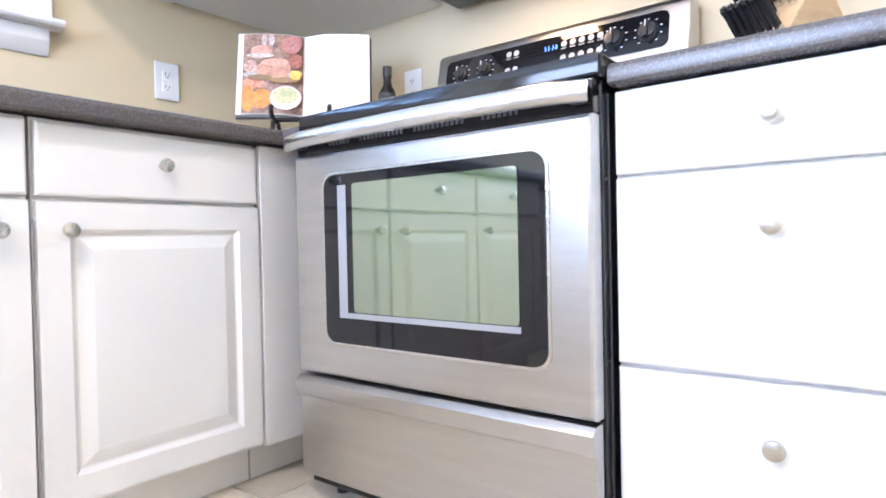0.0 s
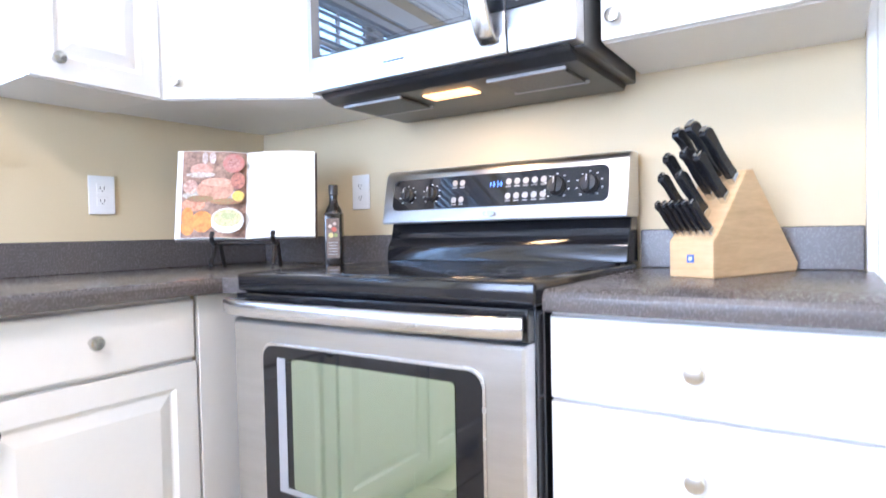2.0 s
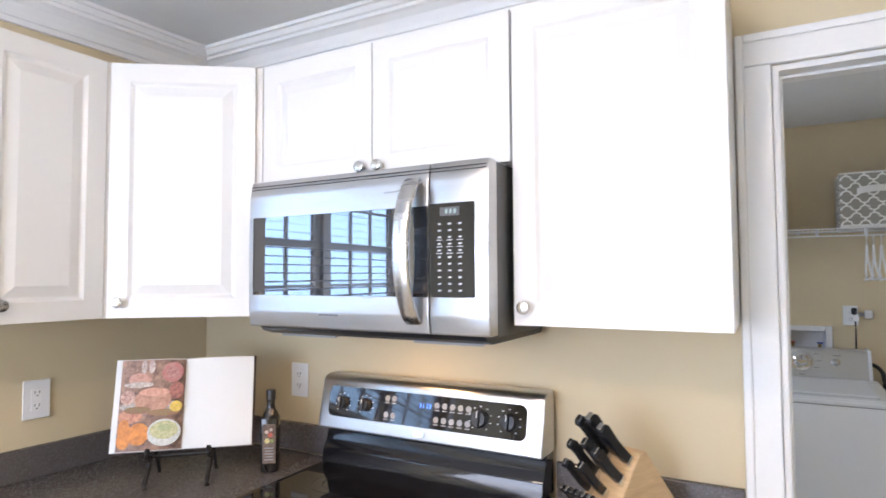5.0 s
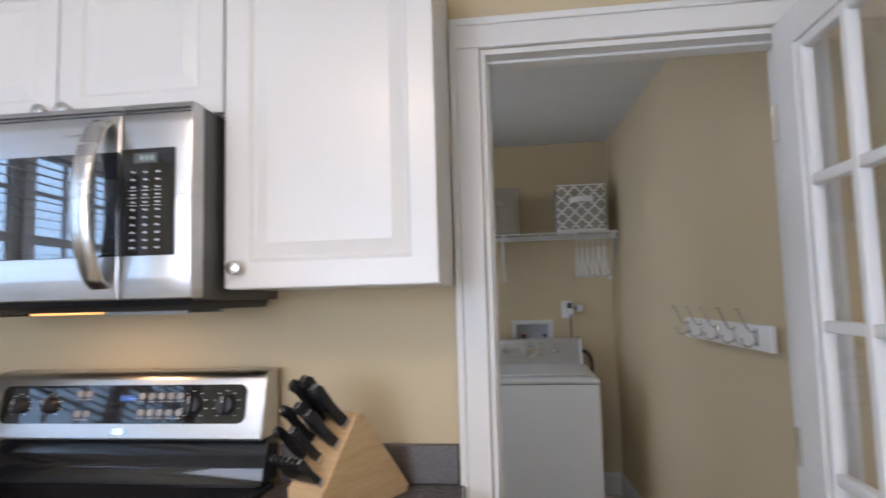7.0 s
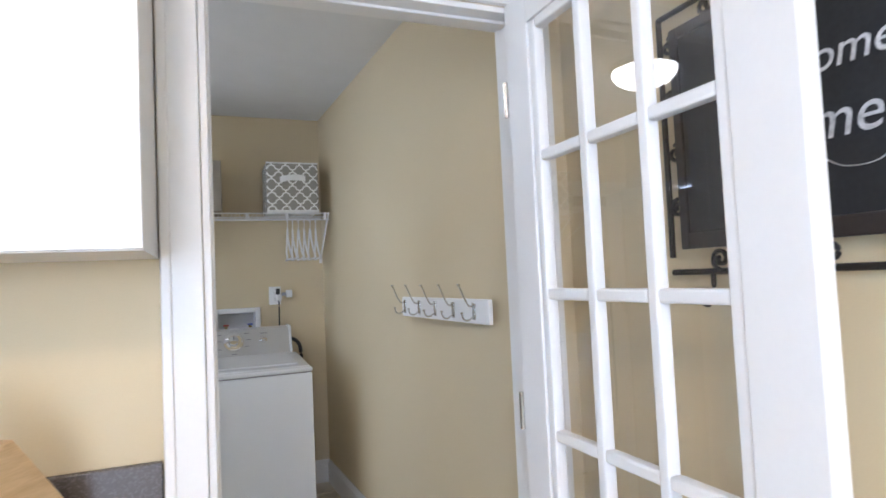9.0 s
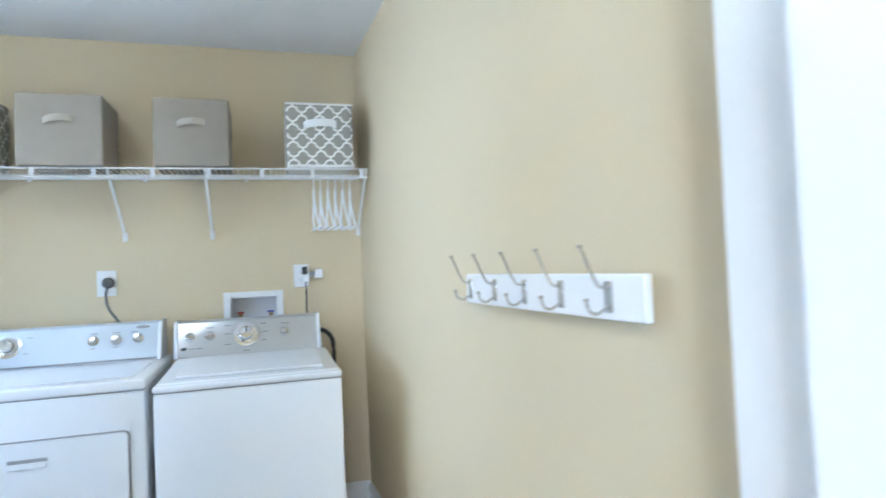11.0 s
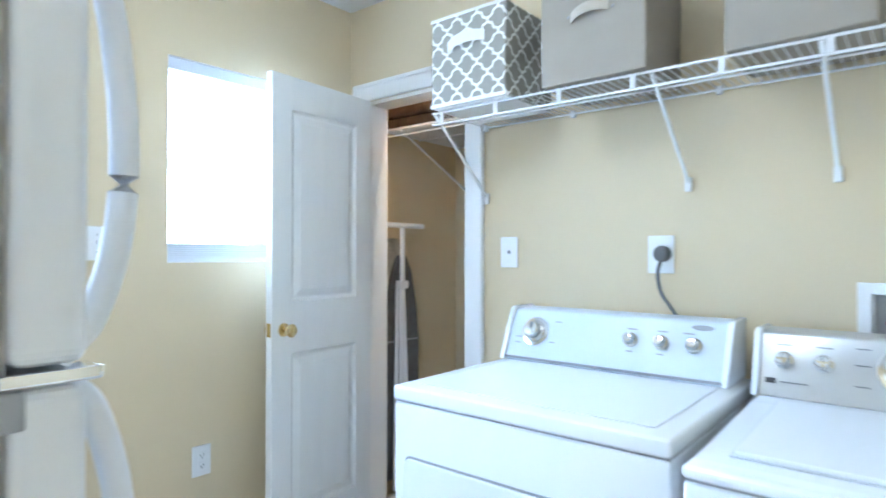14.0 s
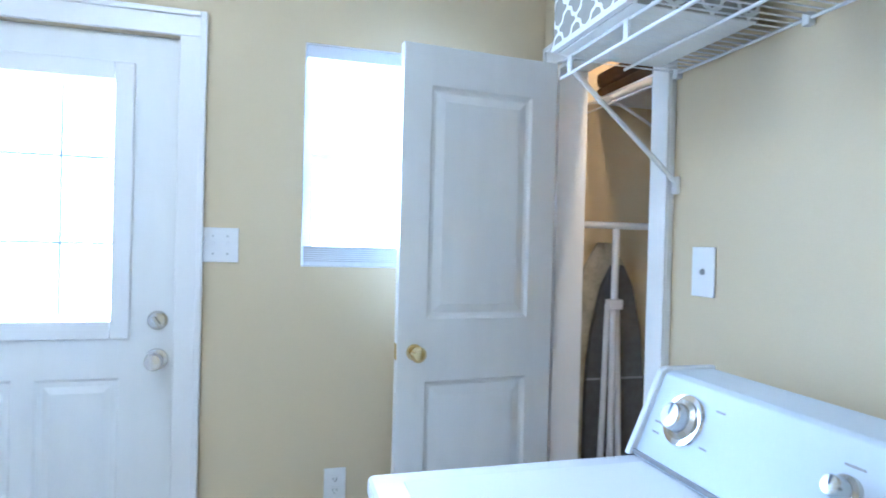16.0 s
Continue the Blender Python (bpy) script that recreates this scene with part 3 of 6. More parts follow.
d = leaf(u, "door", mw, 0.33, UT - UB - 0.004)
knob_on(d, (-0.802, -0.865, UB + 0.05), (1, 0, 0))

# the peninsula across from the range
u = thing("peninsula", "white peninsula base cabinet facing the range", "cabinet")
part("body", slab(-0.8, 1.0, -3.25, -2.671, 0.10, 0.872), CAB, u)
part("toe_kick", slab(-0.8, 1.0, -3.25, -2.73, 0.0, 0.099), CAB, u)
for i in range(4):
    mt = Matrix.Translation((-0.8 + (i + 1) * 0.45 - 0.004, -2.65, 0)) @ Matrix.Rotation(radians(180), 4, "Z")
    d = leaf(u, "drawer_front", mt @ Matrix.Translation((0, 0, 0.722)), 0.442, 0.142, False)
    knob_on(d, mt @ Vector((0.221, 0, 0.797)), (0, 1, 0))
    d = leaf(u, "door", mt @ Matrix.Translation((0, 0, 0.115)), 0.442, 0.597)
    knob_on(d, mt @ Vector((0.04 if i % 2 else 0.40, 0, 0.655)), (0, 1, 0))
u = thing("peninsula_worktop", "charcoal laminate peninsula worktop", "worktop")
part("top", slab(-0.83, 1.03, -3.3, -2.625, 0.876, 0.914, 0.008, 3), COUNTER, u)

# ---------------------------------------------------------------- the range
r = thing("range", "stainless steel and black glass electric range", "stove")
part("body", slab(-0.379, 0.379, -0.655, -0.02, 0.035, 0.885, 0.003), BLACKE, r)
bm = panelled(B(), [-0.376, 0.376], [0.315, 0.825], set(), 0.035, edge=0.008)
bmesh.ops.translate(bm, vec=(0, -0.692, 0), verts=bm.verts)
od = part("oven_door", bm, STEEL, r, "brushed stainless oven door")
part("window_bezel", prism(B(), rounded(-0.275, 0.300, 0.388, 0.780, 0.034, 7), "y", -0.6955, -0.691, 0.0015), STEELH, od, "pressed steel window bezel")
sw = part("window_surround", prism(B(), rounded(-0.268, 0.293, 0.395, 0.773, 0.03, 7), "y", -0.6975, -0.694), BLACKG, od, "black glass oven window surround", smooth=False)
part("inner_frame", slab(-0.222, -0.196, -0.6985, -0.6976, 0.452, 0.748), GREYP, sw, smooth=False)
part("inner_frame", slab(-0.1955, 0.242, -0.6984, -0.6976, 0.452, 0.464), GREYP, sw, smooth=False)
part("window_pane", prism(B(), rounded(-0.175, 0.240, 0.466, 0.750, 0.008, 3), "y", -0.6995, -0.6977), OVENG, sw, "dark greenish reflective oven glass", smooth=False)
bm = band(B(), bend([(-0.378, -0.708, 0.857), (-0.30, -0.728, 0.857), (-0.1, -0.738, 0.857), (0.1, -0.738, 0.857), (0.30, -0.728, 0.857), (0.378, -0.708, 0.857)], 5), (0, 0, 1), 0.036, 0.018)
part("door_handle", bm, STEELH, od, "broad satin steel bar handle")
for s in (-1, 1):
    part("handle_mount", slab(s * 0.352 - 0.014, s * 0.352 + 0.014, -0.703, -0.655, 0.842, 0.872, 0.003), BLACKP, od)
part("vent_trim", slab(-0.376, 0.376, -0.682, -0.6565, 0.8265, 0.884, 0.003), BLACKE, r)
for g0, n_slots in ((-0.262, 6), (-0.162, 11), (-0.008, 11), (0.158, 7)):
    for i in range(n_slots):
        x = g0 + i * 0.0118
        part("vent_slot", slab(x, x + 0.0065, -0.6845, -0.6825, 0.843, 0.866), SEAM, r, smooth=False)
bm = prism(B(), [(-0.7, 0.26), (-0.705, 0.295), (-0.69, 0.307), (-0.66, 0.309), (-0.66, 0.065), (-0.684, 0.065), (-0.688, 0.07), (-0.688, 0.255)], "x", -0.376, 0.376, 0.002)
part("storage_drawer", bm, STEEL, r, "brushed stainless storage drawer")
for x in (-0.33, 0.33):
    part("foot", rod(B(), (x, -0.6, 0.0), (x, -0.6, 0.036), 0.016), BLACKP, r)
    part("foot", rod(B(), (x, -0.1, 0.0), (x, -0.1, 0.036), 0.016), BLACKP, r)
part("cooktop_rim", slab(-0.385, 0.385, -0.672, -0.05, 0.8865, 0.929, 0.008, 3), BLACKE, r, "glossy black enamel cooktop rim")
part("cooktop_glass", slab(-0.36, 0.36, -0.640, -0.11, 0.926, 0.9315, 0.002), BLACKG, r, "black ceramic glass cooktop")
RINGM = mat("burner_print", (0.022, 0.022, 0.023), 0.08, var=0.1)
for x, y, rad in ((-0.19, -0.5, 0.11), (0.19, -0.5, 0.085), (-0.19, -0.25, 0.085), (0.19, -0.25, 0.1)):
    bm = B()
    for q in (rad, rad * 0.62):
        pts = [(x + q * math.cos(a * math.pi / 20), y + q * math.sin(a * math.pi / 20), 0.9316) for a in range(41)]
        tube(bm, pts, 0.0016, 4, 0.2)
    part("burner_ring", bm, RINGM, r, smooth=False)
bm = prism(B(), [(-0.112, 0.9295), (-0.02, 0.9295), (-0.02, 1.05), (-0.075, 1.05), (-0.088, 1.0), (-0.105, 0.975)], "x", -0.379, 0.379, 0.004)
part("backguard_base", bm, BLACKE, r)
bm = prism(B(), [(-0.128, 1.045), (-0.02, 1.045), (-0.02, 1.212), (-0.072, 1.212), (-0.086, 1.206), (-0.095, 1.196)], "x", -0.384, 0.384, 0.006)
bg = part("backguard", bm, STEEL, r, "stainless control panel surround")
slope = math.atan2(0.033, 0.151)
MB = Matrix.Translation((0, -0.1285, 1.048)) @ Matrix.Rotation(-slope, 4, "X")   # on the sloping face, y out


def on_panel(bm, m):
    bmesh.ops.transform(bm, matrix=m, verts=bm.verts)
    return bm


bm = slab(-0.345, 0.335, -0.003, 0.002, 0.038, 0.134, 0.0)
vert = [e for e in bm.edges if abs(e.verts[0].co.y - e.verts[1].co.y) > 0.003]
bmesh.ops.bevel(bm, geom=vert, offset=0.02, segments=5, profile=0.5, affect="EDGES")
cp = part("control_panel", on_panel(bm, MB), BLACKG, bg, "glossy black glass control panel", smooth=False)
for kx, kr in ((-0.288, 0.021), (-0.2, 0.021), (0.197, 0.026), (0.285, 0.026)):
    m = MB @ Matrix.Translation((kx, -0.003, 0.084)) @ Matrix.Rotation(radians(90), 4, "X")
    bm = lathe(B(), [(kr, 0), (kr * 0.97, 0.006), (kr * 0.82, 0.009), (kr * 0.78, 0.016), (kr * 0.4, 0.017)], m, 24)
    k = part("control_knob", bm, BLACKP, cp)
    part("knob_grip", box(B(), -0.005, 0.005, -kr * 0.8, kr * 0.8, 0.014, 0.026, 0.002, 2, m), BLACKP, k)
    part("knob_mark", box(B(), -0.0012, 0.0012, kr * 0.1, kr * 0.75, 0.026, 0.0268, 0, 2, m), PRINT, k, smooth=False)
    bm = B()
    for i in range(9):
        a = radians(40 + i * 35)
        q = kr + 0.008
        box(bm, -0.0028, 0.0028, -0.0006, 0, -0.0012, 0.0012, 0, 2, MB @ Matrix.Translation((kx + q * math.sin(a), -0.0032, 0.084 - q * math.cos(a))))
    part("scale_print", bm, PRINT, cp, smooth=False)
bm = B()
for row, (z, xs_) in enumerate(((0.106, [0.055 + i * 0.026 for i in range(5)]), (0.065, [0.055 + i * 0.026 for i in range(5)]), (0.112, (-0.12, -0.095)), (0.062, (-0.12, -0.095)))):
    for x in xs_:
        m = MB @ Matrix.Translation((x, -0.0031, z)) @ Matrix.Rotation(radians(90), 4, "X")
        lathe(bm, [(0.009, 0), (0.009, 0.0006)], m, 14)
        box(bm, x - 0.008, x + 0.008, -0.0038, -0.0031, z - 0.015, z - 0.012, 0, 2, MB)
tagged(part("key_print", bm, GREYP, cp, smooth=False), kind="stuff")
bm = B()
for i, x in enumerate((-0.002, 0.008, 0.021, 0.031)):
    for a, b in ((0.094, 0.1), (0.103, 0.109)):
        box(bm, x, x + 0.0015, -0.0036, -0.003, a, b, 0, 2, MB)
    box(bm, x, x + 0.006, -0.0036, -0.003, 0.1, 0.1015, 0, 2, MB)
part("clock_digits", bm, BLUELED, cp, smooth=False)
m = MB @ Matrix.Translation((0, -0.003, 0.019)) @ Matrix.Rotation(radians(90), 4, "X")
part("badge", on_panel(lathe(B(), [(0.02, 0), (0.019, 0.002)], None, 20), m @ Matrix.Diagonal((1, 0.45, 1, 1))), CHROME, bg)

# ---------------------------------------------------------------- the microwave
mwo = thing("microwave", "stainless over-the-range microwave with black window", "microwave")
part("body", slab(-0.372, 0.374, -0.385, -0.002, 1.392, 1.800, 0.003), mat("dark_grey_case", (0.085, 0.083, 0.082), 0.38, var=0.06, grain=0.05), mwo, "dark grey painted case")
bm = prism(B(), [(-0.384, 1.396), (-0.428, 1.396), (-0.434, 1.44), (-0.436, 1.60), (-0.432, 1.76), (-0.424, 1.803), (-0.384, 1.803)], "x", -0.374, 0.217, 0.004)
md_ = part("door", bm, STEEL, mwo, "brushed stainless microwave door")
bm = prism(B(), [(-0.384, 1.396), (-0.428, 1.396), (-0.434, 1.44), (-0.436, 1.60), (-0.432, 1.76), (-0.424, 1.803), (-0.384, 1.803)], "x", 0.2195, 0.374, 0.004)
cpn = part("control_column", bm, STEEL, mwo, "brushed stainless control column")
part("window_border", slab(-0.354, 0.2165, -0.4385, -0.4355, 1.484, 1.700, 0.001), MWG, md_, "black glass door border", smooth=False)
part("window", slab(-0.325, 0.118, -0.4395, -0.4385, 1.493, 1.688, 0.0003), MWG, md_, "reflective dark door window", smooth=False)
part("key_panel", slab(0.2215, 0.340, -0.4385, -0.4355, 1.484, 1.704, 0.001), BLACKG, cpn, "black glass key panel", smooth=False)
bm = B()
for i in range(11):
    for j in range(3):
        x, z = 0.250 + j * 0.027, 1.655 - i * 0.0155
        box(bm, x - 0.004, x + 0.004, -0.4392, -0.4385, z - 0.0018, z + 0.0018)
        if i in (2, 3, 4):
            box(bm, x - 0.008, x + 0.008, -0.4391, -0.4385, z - 0.0075, z - 0.006)
part("keys", bm, PRINT, cpn, smooth=False)
part("display", slab(0.252, 0.302, -0.4395, -0.4385, 1.674, 1.694), mat("display_window", (0.12, 0.125, 0.125), 0.3), cpn)
bm = B()
for x in (0.266, 0.277, 0.288):
    box(bm, x, x + 0.006, -0.4402, -0.4395, 1.679, 1.689)
part("display_digits", bm, GREENLED, cpn, smooth=False)
bm = band(B(), bend([(0.178, -0.436, 1.764), (0.177, -0.458, 1.742), (0.174, -0.482, 1.67), (0.173, -0.488, 1.595), (0.174, -0.482, 1.52), (0.177, -0.458, 1.446), (0.178, -0.436, 1.424)], 6), (1, 0, 0), 0.044, 0.014)
part("door_handle", bm, STEELH, md_, "bowed satin steel handle")
bm = B()
for i in range(5):
    box(bm, -0.115 + i * 0.013, -0.106 + i * 0.013, -0.436, -0.433, 1.432, 1.436)
part("badge_print", bm, PRINTD, md_, smooth=False)
for z in (1.7795, 1.7875):
    part("top_groove", slab(-0.368, 0.368, -0.4303, -0.4275, z, z + 0.002), SEAM, mwo, smooth=False)
bm = prism(B(), [(-0.412, 1.3955), (-0.40, 1.383), (-0.365, 1.372), (-0.03, 1.372), (-0.01, 1.3915), (-0.384, 1.3915), (-0.384, 1.3955)], "x", -0.352, 0.352, 0.002)
part("underside", bm, BLACKP, mwo, "black vented underside")
part("hood_lens", slab(-0.085, 0.055, -0.315, -0.255, 1.3665, 1.3715, 0.002), HOODLIGHT, mwo, "lit amber cooktop light lens")
for x0, x1 in ((-0.32, -0.14), (0.13, 0.31)):
    f = part("grease_filter", slab(x0, x1, -0.34, -0.2, 1.3655, 1.3715, 0.002), DARKM, mwo, "grey wire grease filter")
    part("filter_frame", slab(x0 - 0.008, x1 + 0.008, -0.348, -0.34, 1.364, 1.3715, 0.001), GREYP, f)
    part("filter_frame", slab(x0 - 0.008, x1 + 0.008, -0.2, -0.192, 1.364, 1.3715, 0.001), GREYP, f)

# ---------------------------------------------------------------- cookbook on its stand
bk = thing("cookbook", "open cookbook with a food photograph and a blank page", "book",
           Matrix.Translation((-0.66, -0.426, 1.008)) @ Matrix.Rotation(radians(41.5), 4, "Z") @ Matrix.Rotation(radians(-14), 4, "X") @ Matrix.Diagonal((0.945, 0.9, 0.9, 1)))
W2, H2 = 0.214, 0.312
for s in (-1, 1):
    bm = prism(B(), [(0, 0.012), (s * 0.06, -0.006), (s * 0.15, -0.010), (s * W2, -0.004), (s * W2, 0.014), (0, 0.02)], "z", 0.004, H2 - 0.004)
    part("page_block", bm, PAPER, bk)
    part("cover", slab(min(0, s * (W2 + 0.006)), max(0, s * (W2 + 0.006)), 0.0205, 0.0245, 0, H2, 0.001), mat("book_cover", (0.09, 0.06, 0.05), 0.5), bk)
bm = prism(B(), [(-0.004, 0.0098), (-0.06, -0.0068), (-0.15, -0.0108), (-0.196, -0.0073), (-0.196, -0.0068), (-0.15, -0.0102), (-0.06, -0.0062), (-0.004, 0.0104)], "z", 0.006, H2 - 0.006)
ph = part("photo", bm, mat("photo_ground", (0.34, 0.2, 0.14), 0.4, var=0.4, vscale=34, tint=(0.06, 0.03, 0.022)), bk, "full-page photograph of festive dishes")


def dish(x, z, rx, rz, color, tint, dy=0.0, sc=60):
    y = -0.0112 - dy
    color, tint = [q * 0.8 for q in color], [q * 0.7 for q in tint]
    bm = lathe(B(), [(1.0, 0), (0.96, 0.0005)], None, 24)
    bmesh.ops.transform(bm, matrix=Matrix.Translation((x, y, z)) @ Matrix.Rotation(radians(90), 4, "X") @ Matrix.Diagonal((rx, rz, 1, 1)), verts=bm.verts)
    part("photo_dish", bm, mat("dish_ink", color, 0.4, var=0.2, vscale=sc, tint=tint), ph, smooth=False)


OR1, OR2 = (0.85, 0.32, 0.05), (0.7, 0.22, 0.03)
dish(-0.100, 0.150, 0.094, 0.020, (0.62, 0.58, 0.52), (0.3, 0.2, 0.14), 0.0, 90)
dish(-0.160, 0.118, 0.036, 0.022, (0.74, 0.36, 0.22), (0.55, 0.2, 0.1), 0.0002, 120)
dish(-0.176, 0.076, 0.018, 0.034, OR1, OR2, 0.0004)
dish(-0.132, 0.060, 0.032, 0.036, OR1, OR2, 0.0007)
dish(-0.175, 0.040, 0.020, 0.026, OR1, OR2, 0.0006)
dish(-0.095, 0.170, 0.056, 0.040, (0.66, 0.36, 0.24), (0.36, 0.14, 0.08), 0.0006, 45)
dish(-0.092, 0.196, 0.046, 0.014, (0.78, 0.42, 0.3), (0.6, 0.26, 0.16), 0.0009, 90)
dish(-0.140, 0.138, 0.04, 0.012, (0.2, 0.22, 0.08), (0.45, 0.1, 0.06), 0.0010, 220)
dish(-0.060, 0.128, 0.05, 0.011, (0.24, 0.25, 0.09), (0.5, 0.12, 0.06), 0.0010, 220)
dish(-0.056, 0.062, 0.051, 0.044, (0.78, 0.77, 0.72), (0.66, 0.64, 0.56), 0.0008, 90)
dish(-0.056, 0.070, 0.043, 0.030, (0.72, 0.66, 0.36), (0.42, 0.44, 0.18), 0.0012, 170)
dish(-0.054, 0.078, 0.022, 0.012, (0.3, 0.36, 0.12), (0.7, 0.66, 0.4), 0.0015, 240)
dish(-0.040, 0.262, 0.034, 0.034, (0.42, 0.09, 0.08), (0.62, 0.32, 0.26), 0.0002, 110)
dish(-0.040, 0.262, 0.020, 0.020, (0.6, 0.3, 0.25), (0.3, 0.08, 0.07), 0.0005, 160)
dish(-0.138, 0.240, 0.034, 0.022, (0.72, 0.42, 0.32), (0.5, 0.2, 0.14), 0.0004, 110)
dish(-0.140, 0.222, 0.044, 0.010, (0.74, 0.68, 0.6), (0.4, 0.24, 0.18), 0.0007, 140)
dish(-0.105, 0.282, 0.010, 0.022, (0.78, 0.72, 0.68), (0.4, 0.2, 0.16), 0.0002, 160)
dish(-0.128, 0.280, 0.009, 0.024, (0.74, 0.66, 0.6), (0.3, 0.14, 0.1), 0.0002, 160)
dish(-0.170, 0.180, 0.022, 0.024, (0.68, 0.46, 0.36), (0.45, 0.2, 0.15), 0.0002, 120)
dish(-0.026, 0.200, 0.022, 0.03, (0.5, 0.16, 0.1), (0.25, 0.08, 0.06), 0.0001, 120)
dish(-0.024, 0.146, 0.019, 0.018, (0.86, 0.62, 0.1), (0.7, 0.42, 0.05), 0.0013)
st = thing("book_stand", "dark iron easel stand on the worktop", "stand",
           Matrix.Translation((-0.66, -0.426, 0.9145)) @ Matrix.Rotation(radians(41.5), 4, "Z"))
for q in (-0.085, 0.085):
    part("side_scroll", tube(B(), bend([(q, -0.075, 0.007), (q, -0.07, 0.03), (q, -0.035, 0.055), (q, -0.03, 0.084), (q, -0.05, 0.09), (q, -0.056, 0.104), (q, -0.048, 0.114)], 5), 0.007, 8), IRON, st)
    part("ledge_arm", tube(B(), bend([(q, -0.03, 0.084), (q, 0.0, 0.082), (q, 0.038, 0.09), (q, 0.072, 0.2)], 5), 0.006, 8), IRON, st)
    part("rear_leg", tube(B(), bend([(q, 0.04, 0.09), (q, 0.07, 0.05), (q, 0.1, 0.006)], 5), 0.006, 8), IRON, st)
part("cross_bar", rod(B(), (-0.085, 0.0, 0.082), (0.085, 0.0, 0.082), 0.006), IRON, st)
part("top_bar", rod(B(), (-0.085, 0.072, 0.2), (0.085, 0.072, 0.2), 0.005), IRON, st)

# ---------------------------------------------------------------- oil bottle
ob_ = thing("oil_bottle", "dark square glass oil bottle with printed label", "bottle", Matrix.Translation((-0.497, -0.222, 0.9145)) @ Matrix.Rotation(radians(35), 4, "Z"))
bm = slab(-0.027, 0.027, -0.027, 0.027, 0, 0.172, 0.007, 3)
part("glass_body", bm, BOTTLE, ob_)
part("neck", lathe(B(), [(0.0265, 0.168), (0.024, 0.180), (0.015, 0.195), (0.0125, 0.207), (0.0125, 0.226)], None, 20), BOTTLE, ob_)
part("cap", lathe(B(), [(0.0145, 0.224), (0.0148, 0.252), (0.0138, 0.256)], None, 20), BLACKP, ob_)
lb = part("label", slab(-0.02, 0.02, -0.0279, -0.0268, 0.03, 0.152), mat("bottle_label", (0.05, 0.03, 0.025), 0.5, var=0.5, vscale=90, tint=(0.2, 0.15, 0.11)), ob_, "dark fruit-printed label", smooth=False)
for x, z, q, c in ((-0.008, 0.128, 0.006, (0.6, 0.5, 0.42)), (0.004, 0.118, 0.008, (0.5, 0.12, 0.08)), (-0.006, 0.1, 0.008, (0.62, 0.55, 0.25)), (0.009, 0.1, 0.006, (0.25, 0.3, 0.1)), (0.006, 0.135, 0.005, (0.5, 0.4, 0.35))):
    bm = lathe(B(), [(q, 0), (q * 0.9, 0.0005)], Matrix.Translation((x, -0.0279, z)) @ Matrix.Rotation(radians(90), 4, "X"), 12)
    part("label_print", bm, plain("label_ink", c, 0.6), lb, smooth=False)
bm = B()
for i in range(5):
    box(bm, -0.014 + 0.002 * (i % 2), 0.014 - 0.002 * (i % 2), -0.0284, -0.0279, 0.04 + i * 0.009, 0.043 + i * 0.009)
part("label_lines", bm, GREYP, lb, smooth=False)

# ---------------------------------------------------------------- knife block
kb = thing("knife_block", "pale beech knife block with black-handled knives", "knife block", Matrix.Translation((0.561, -0.315, 0.9145)) @ Matrix.Rotation(radians(-26), 4, "Z") @ Matrix.Diagonal((1, 1.1, 1, 1)))
# local: y runs from the low front to the back, x across
prof = [(0.0, 0.0), (0.0, 0.073), (0.012, 0.085), (0.1, 0.215), (0.12, 0.217), (0.272, 0.018), (0.264, 0.0)]
part("block", prism(B(), prof, "x", -0.05, 0.05, 0.003), WOODB, kb)
part("front_mark", slab(-0.008, 0.008, -0.0006, 0.0004, 0.03, 0.046), BLUEP, kb, smooth=False)
part("mark_print", slab(-0.004, 0.004, -0.001, -0.0006, 0.034, 0.042), PRINT, kb, smooth=False)
dirn = Vector((0, -0.68, 0.73)).normalized()


HANDLEP = mat("black_riveted_handle", (0.018, 0.018, 0.02), 0.22, var=0.1)


def knife(x, y, z, length, wide, thick):
    """A handle of three rivets that leans out of its slot, with a steel bolster and butt."""
    wide, thick = wide * 0.92, thick * 0.92
    m = Matrix.Translation((x, y, z)) @ dirn.to_track_quat("Z", "X").to_matrix().to_4x4()
    pts = [(-wide * 0.5, 0.014), (wide * 0.5, 0.014), (wide * 0.56, length * 0.3), (wide * 0.55, length * 0.5), (wide * 0.44, length * 0.7), (wide * 0.46, length * 0.84), (wide * 0.62, length * 0.95), (wide * 0.42, length * 0.99), (0, length), (-wide * 0.42, length * 0.985), (-wide * 0.62, length * 0.92), (-wide * 0.56, length * 0.78), (-wide * 0.42, length * 0.55), (-wide * 0.44, length * 0.25)]
    bm = prism(B(), pts, "x", -thick / 2, thick / 2, 0.0022)
    bmesh.ops.transform(bm, matrix=m @ Matrix.Rotation(radians(90), 4, "Z"), verts=bm.verts)
    k = part("knife_handle", bm, HANDLEP, kb)
    part("bolster", box(B(), -wide * 0.5, wide * 0.5, -thick * 0.5, thick * 0.5, -0.012, 0.0145, 0.002, 2, m @ Matrix.Rotation(radians(0), 4, "Z")), CHROME, k)
    part("butt_cap", box(B(), -wide * 0.4, wide * 0.4, -thick * 0.35, thick * 0.35, length - 0.0005, length + 0.003, 0.001, 2, m), CHROME, k)
    for q in (0.28, 0.52, 0.76):
        part("rivet", lathe(B(), [(0.003, 0), (0.0028, 0.0005)], m @ Matrix.Translation((0, thick / 2, length * q)) @ Matrix.Rotation(radians(-90), 4, "X"), 10), CHROME, k)


def up(y):
    return 0.085 + (y - 0.012) * (0.13 / 0.088)


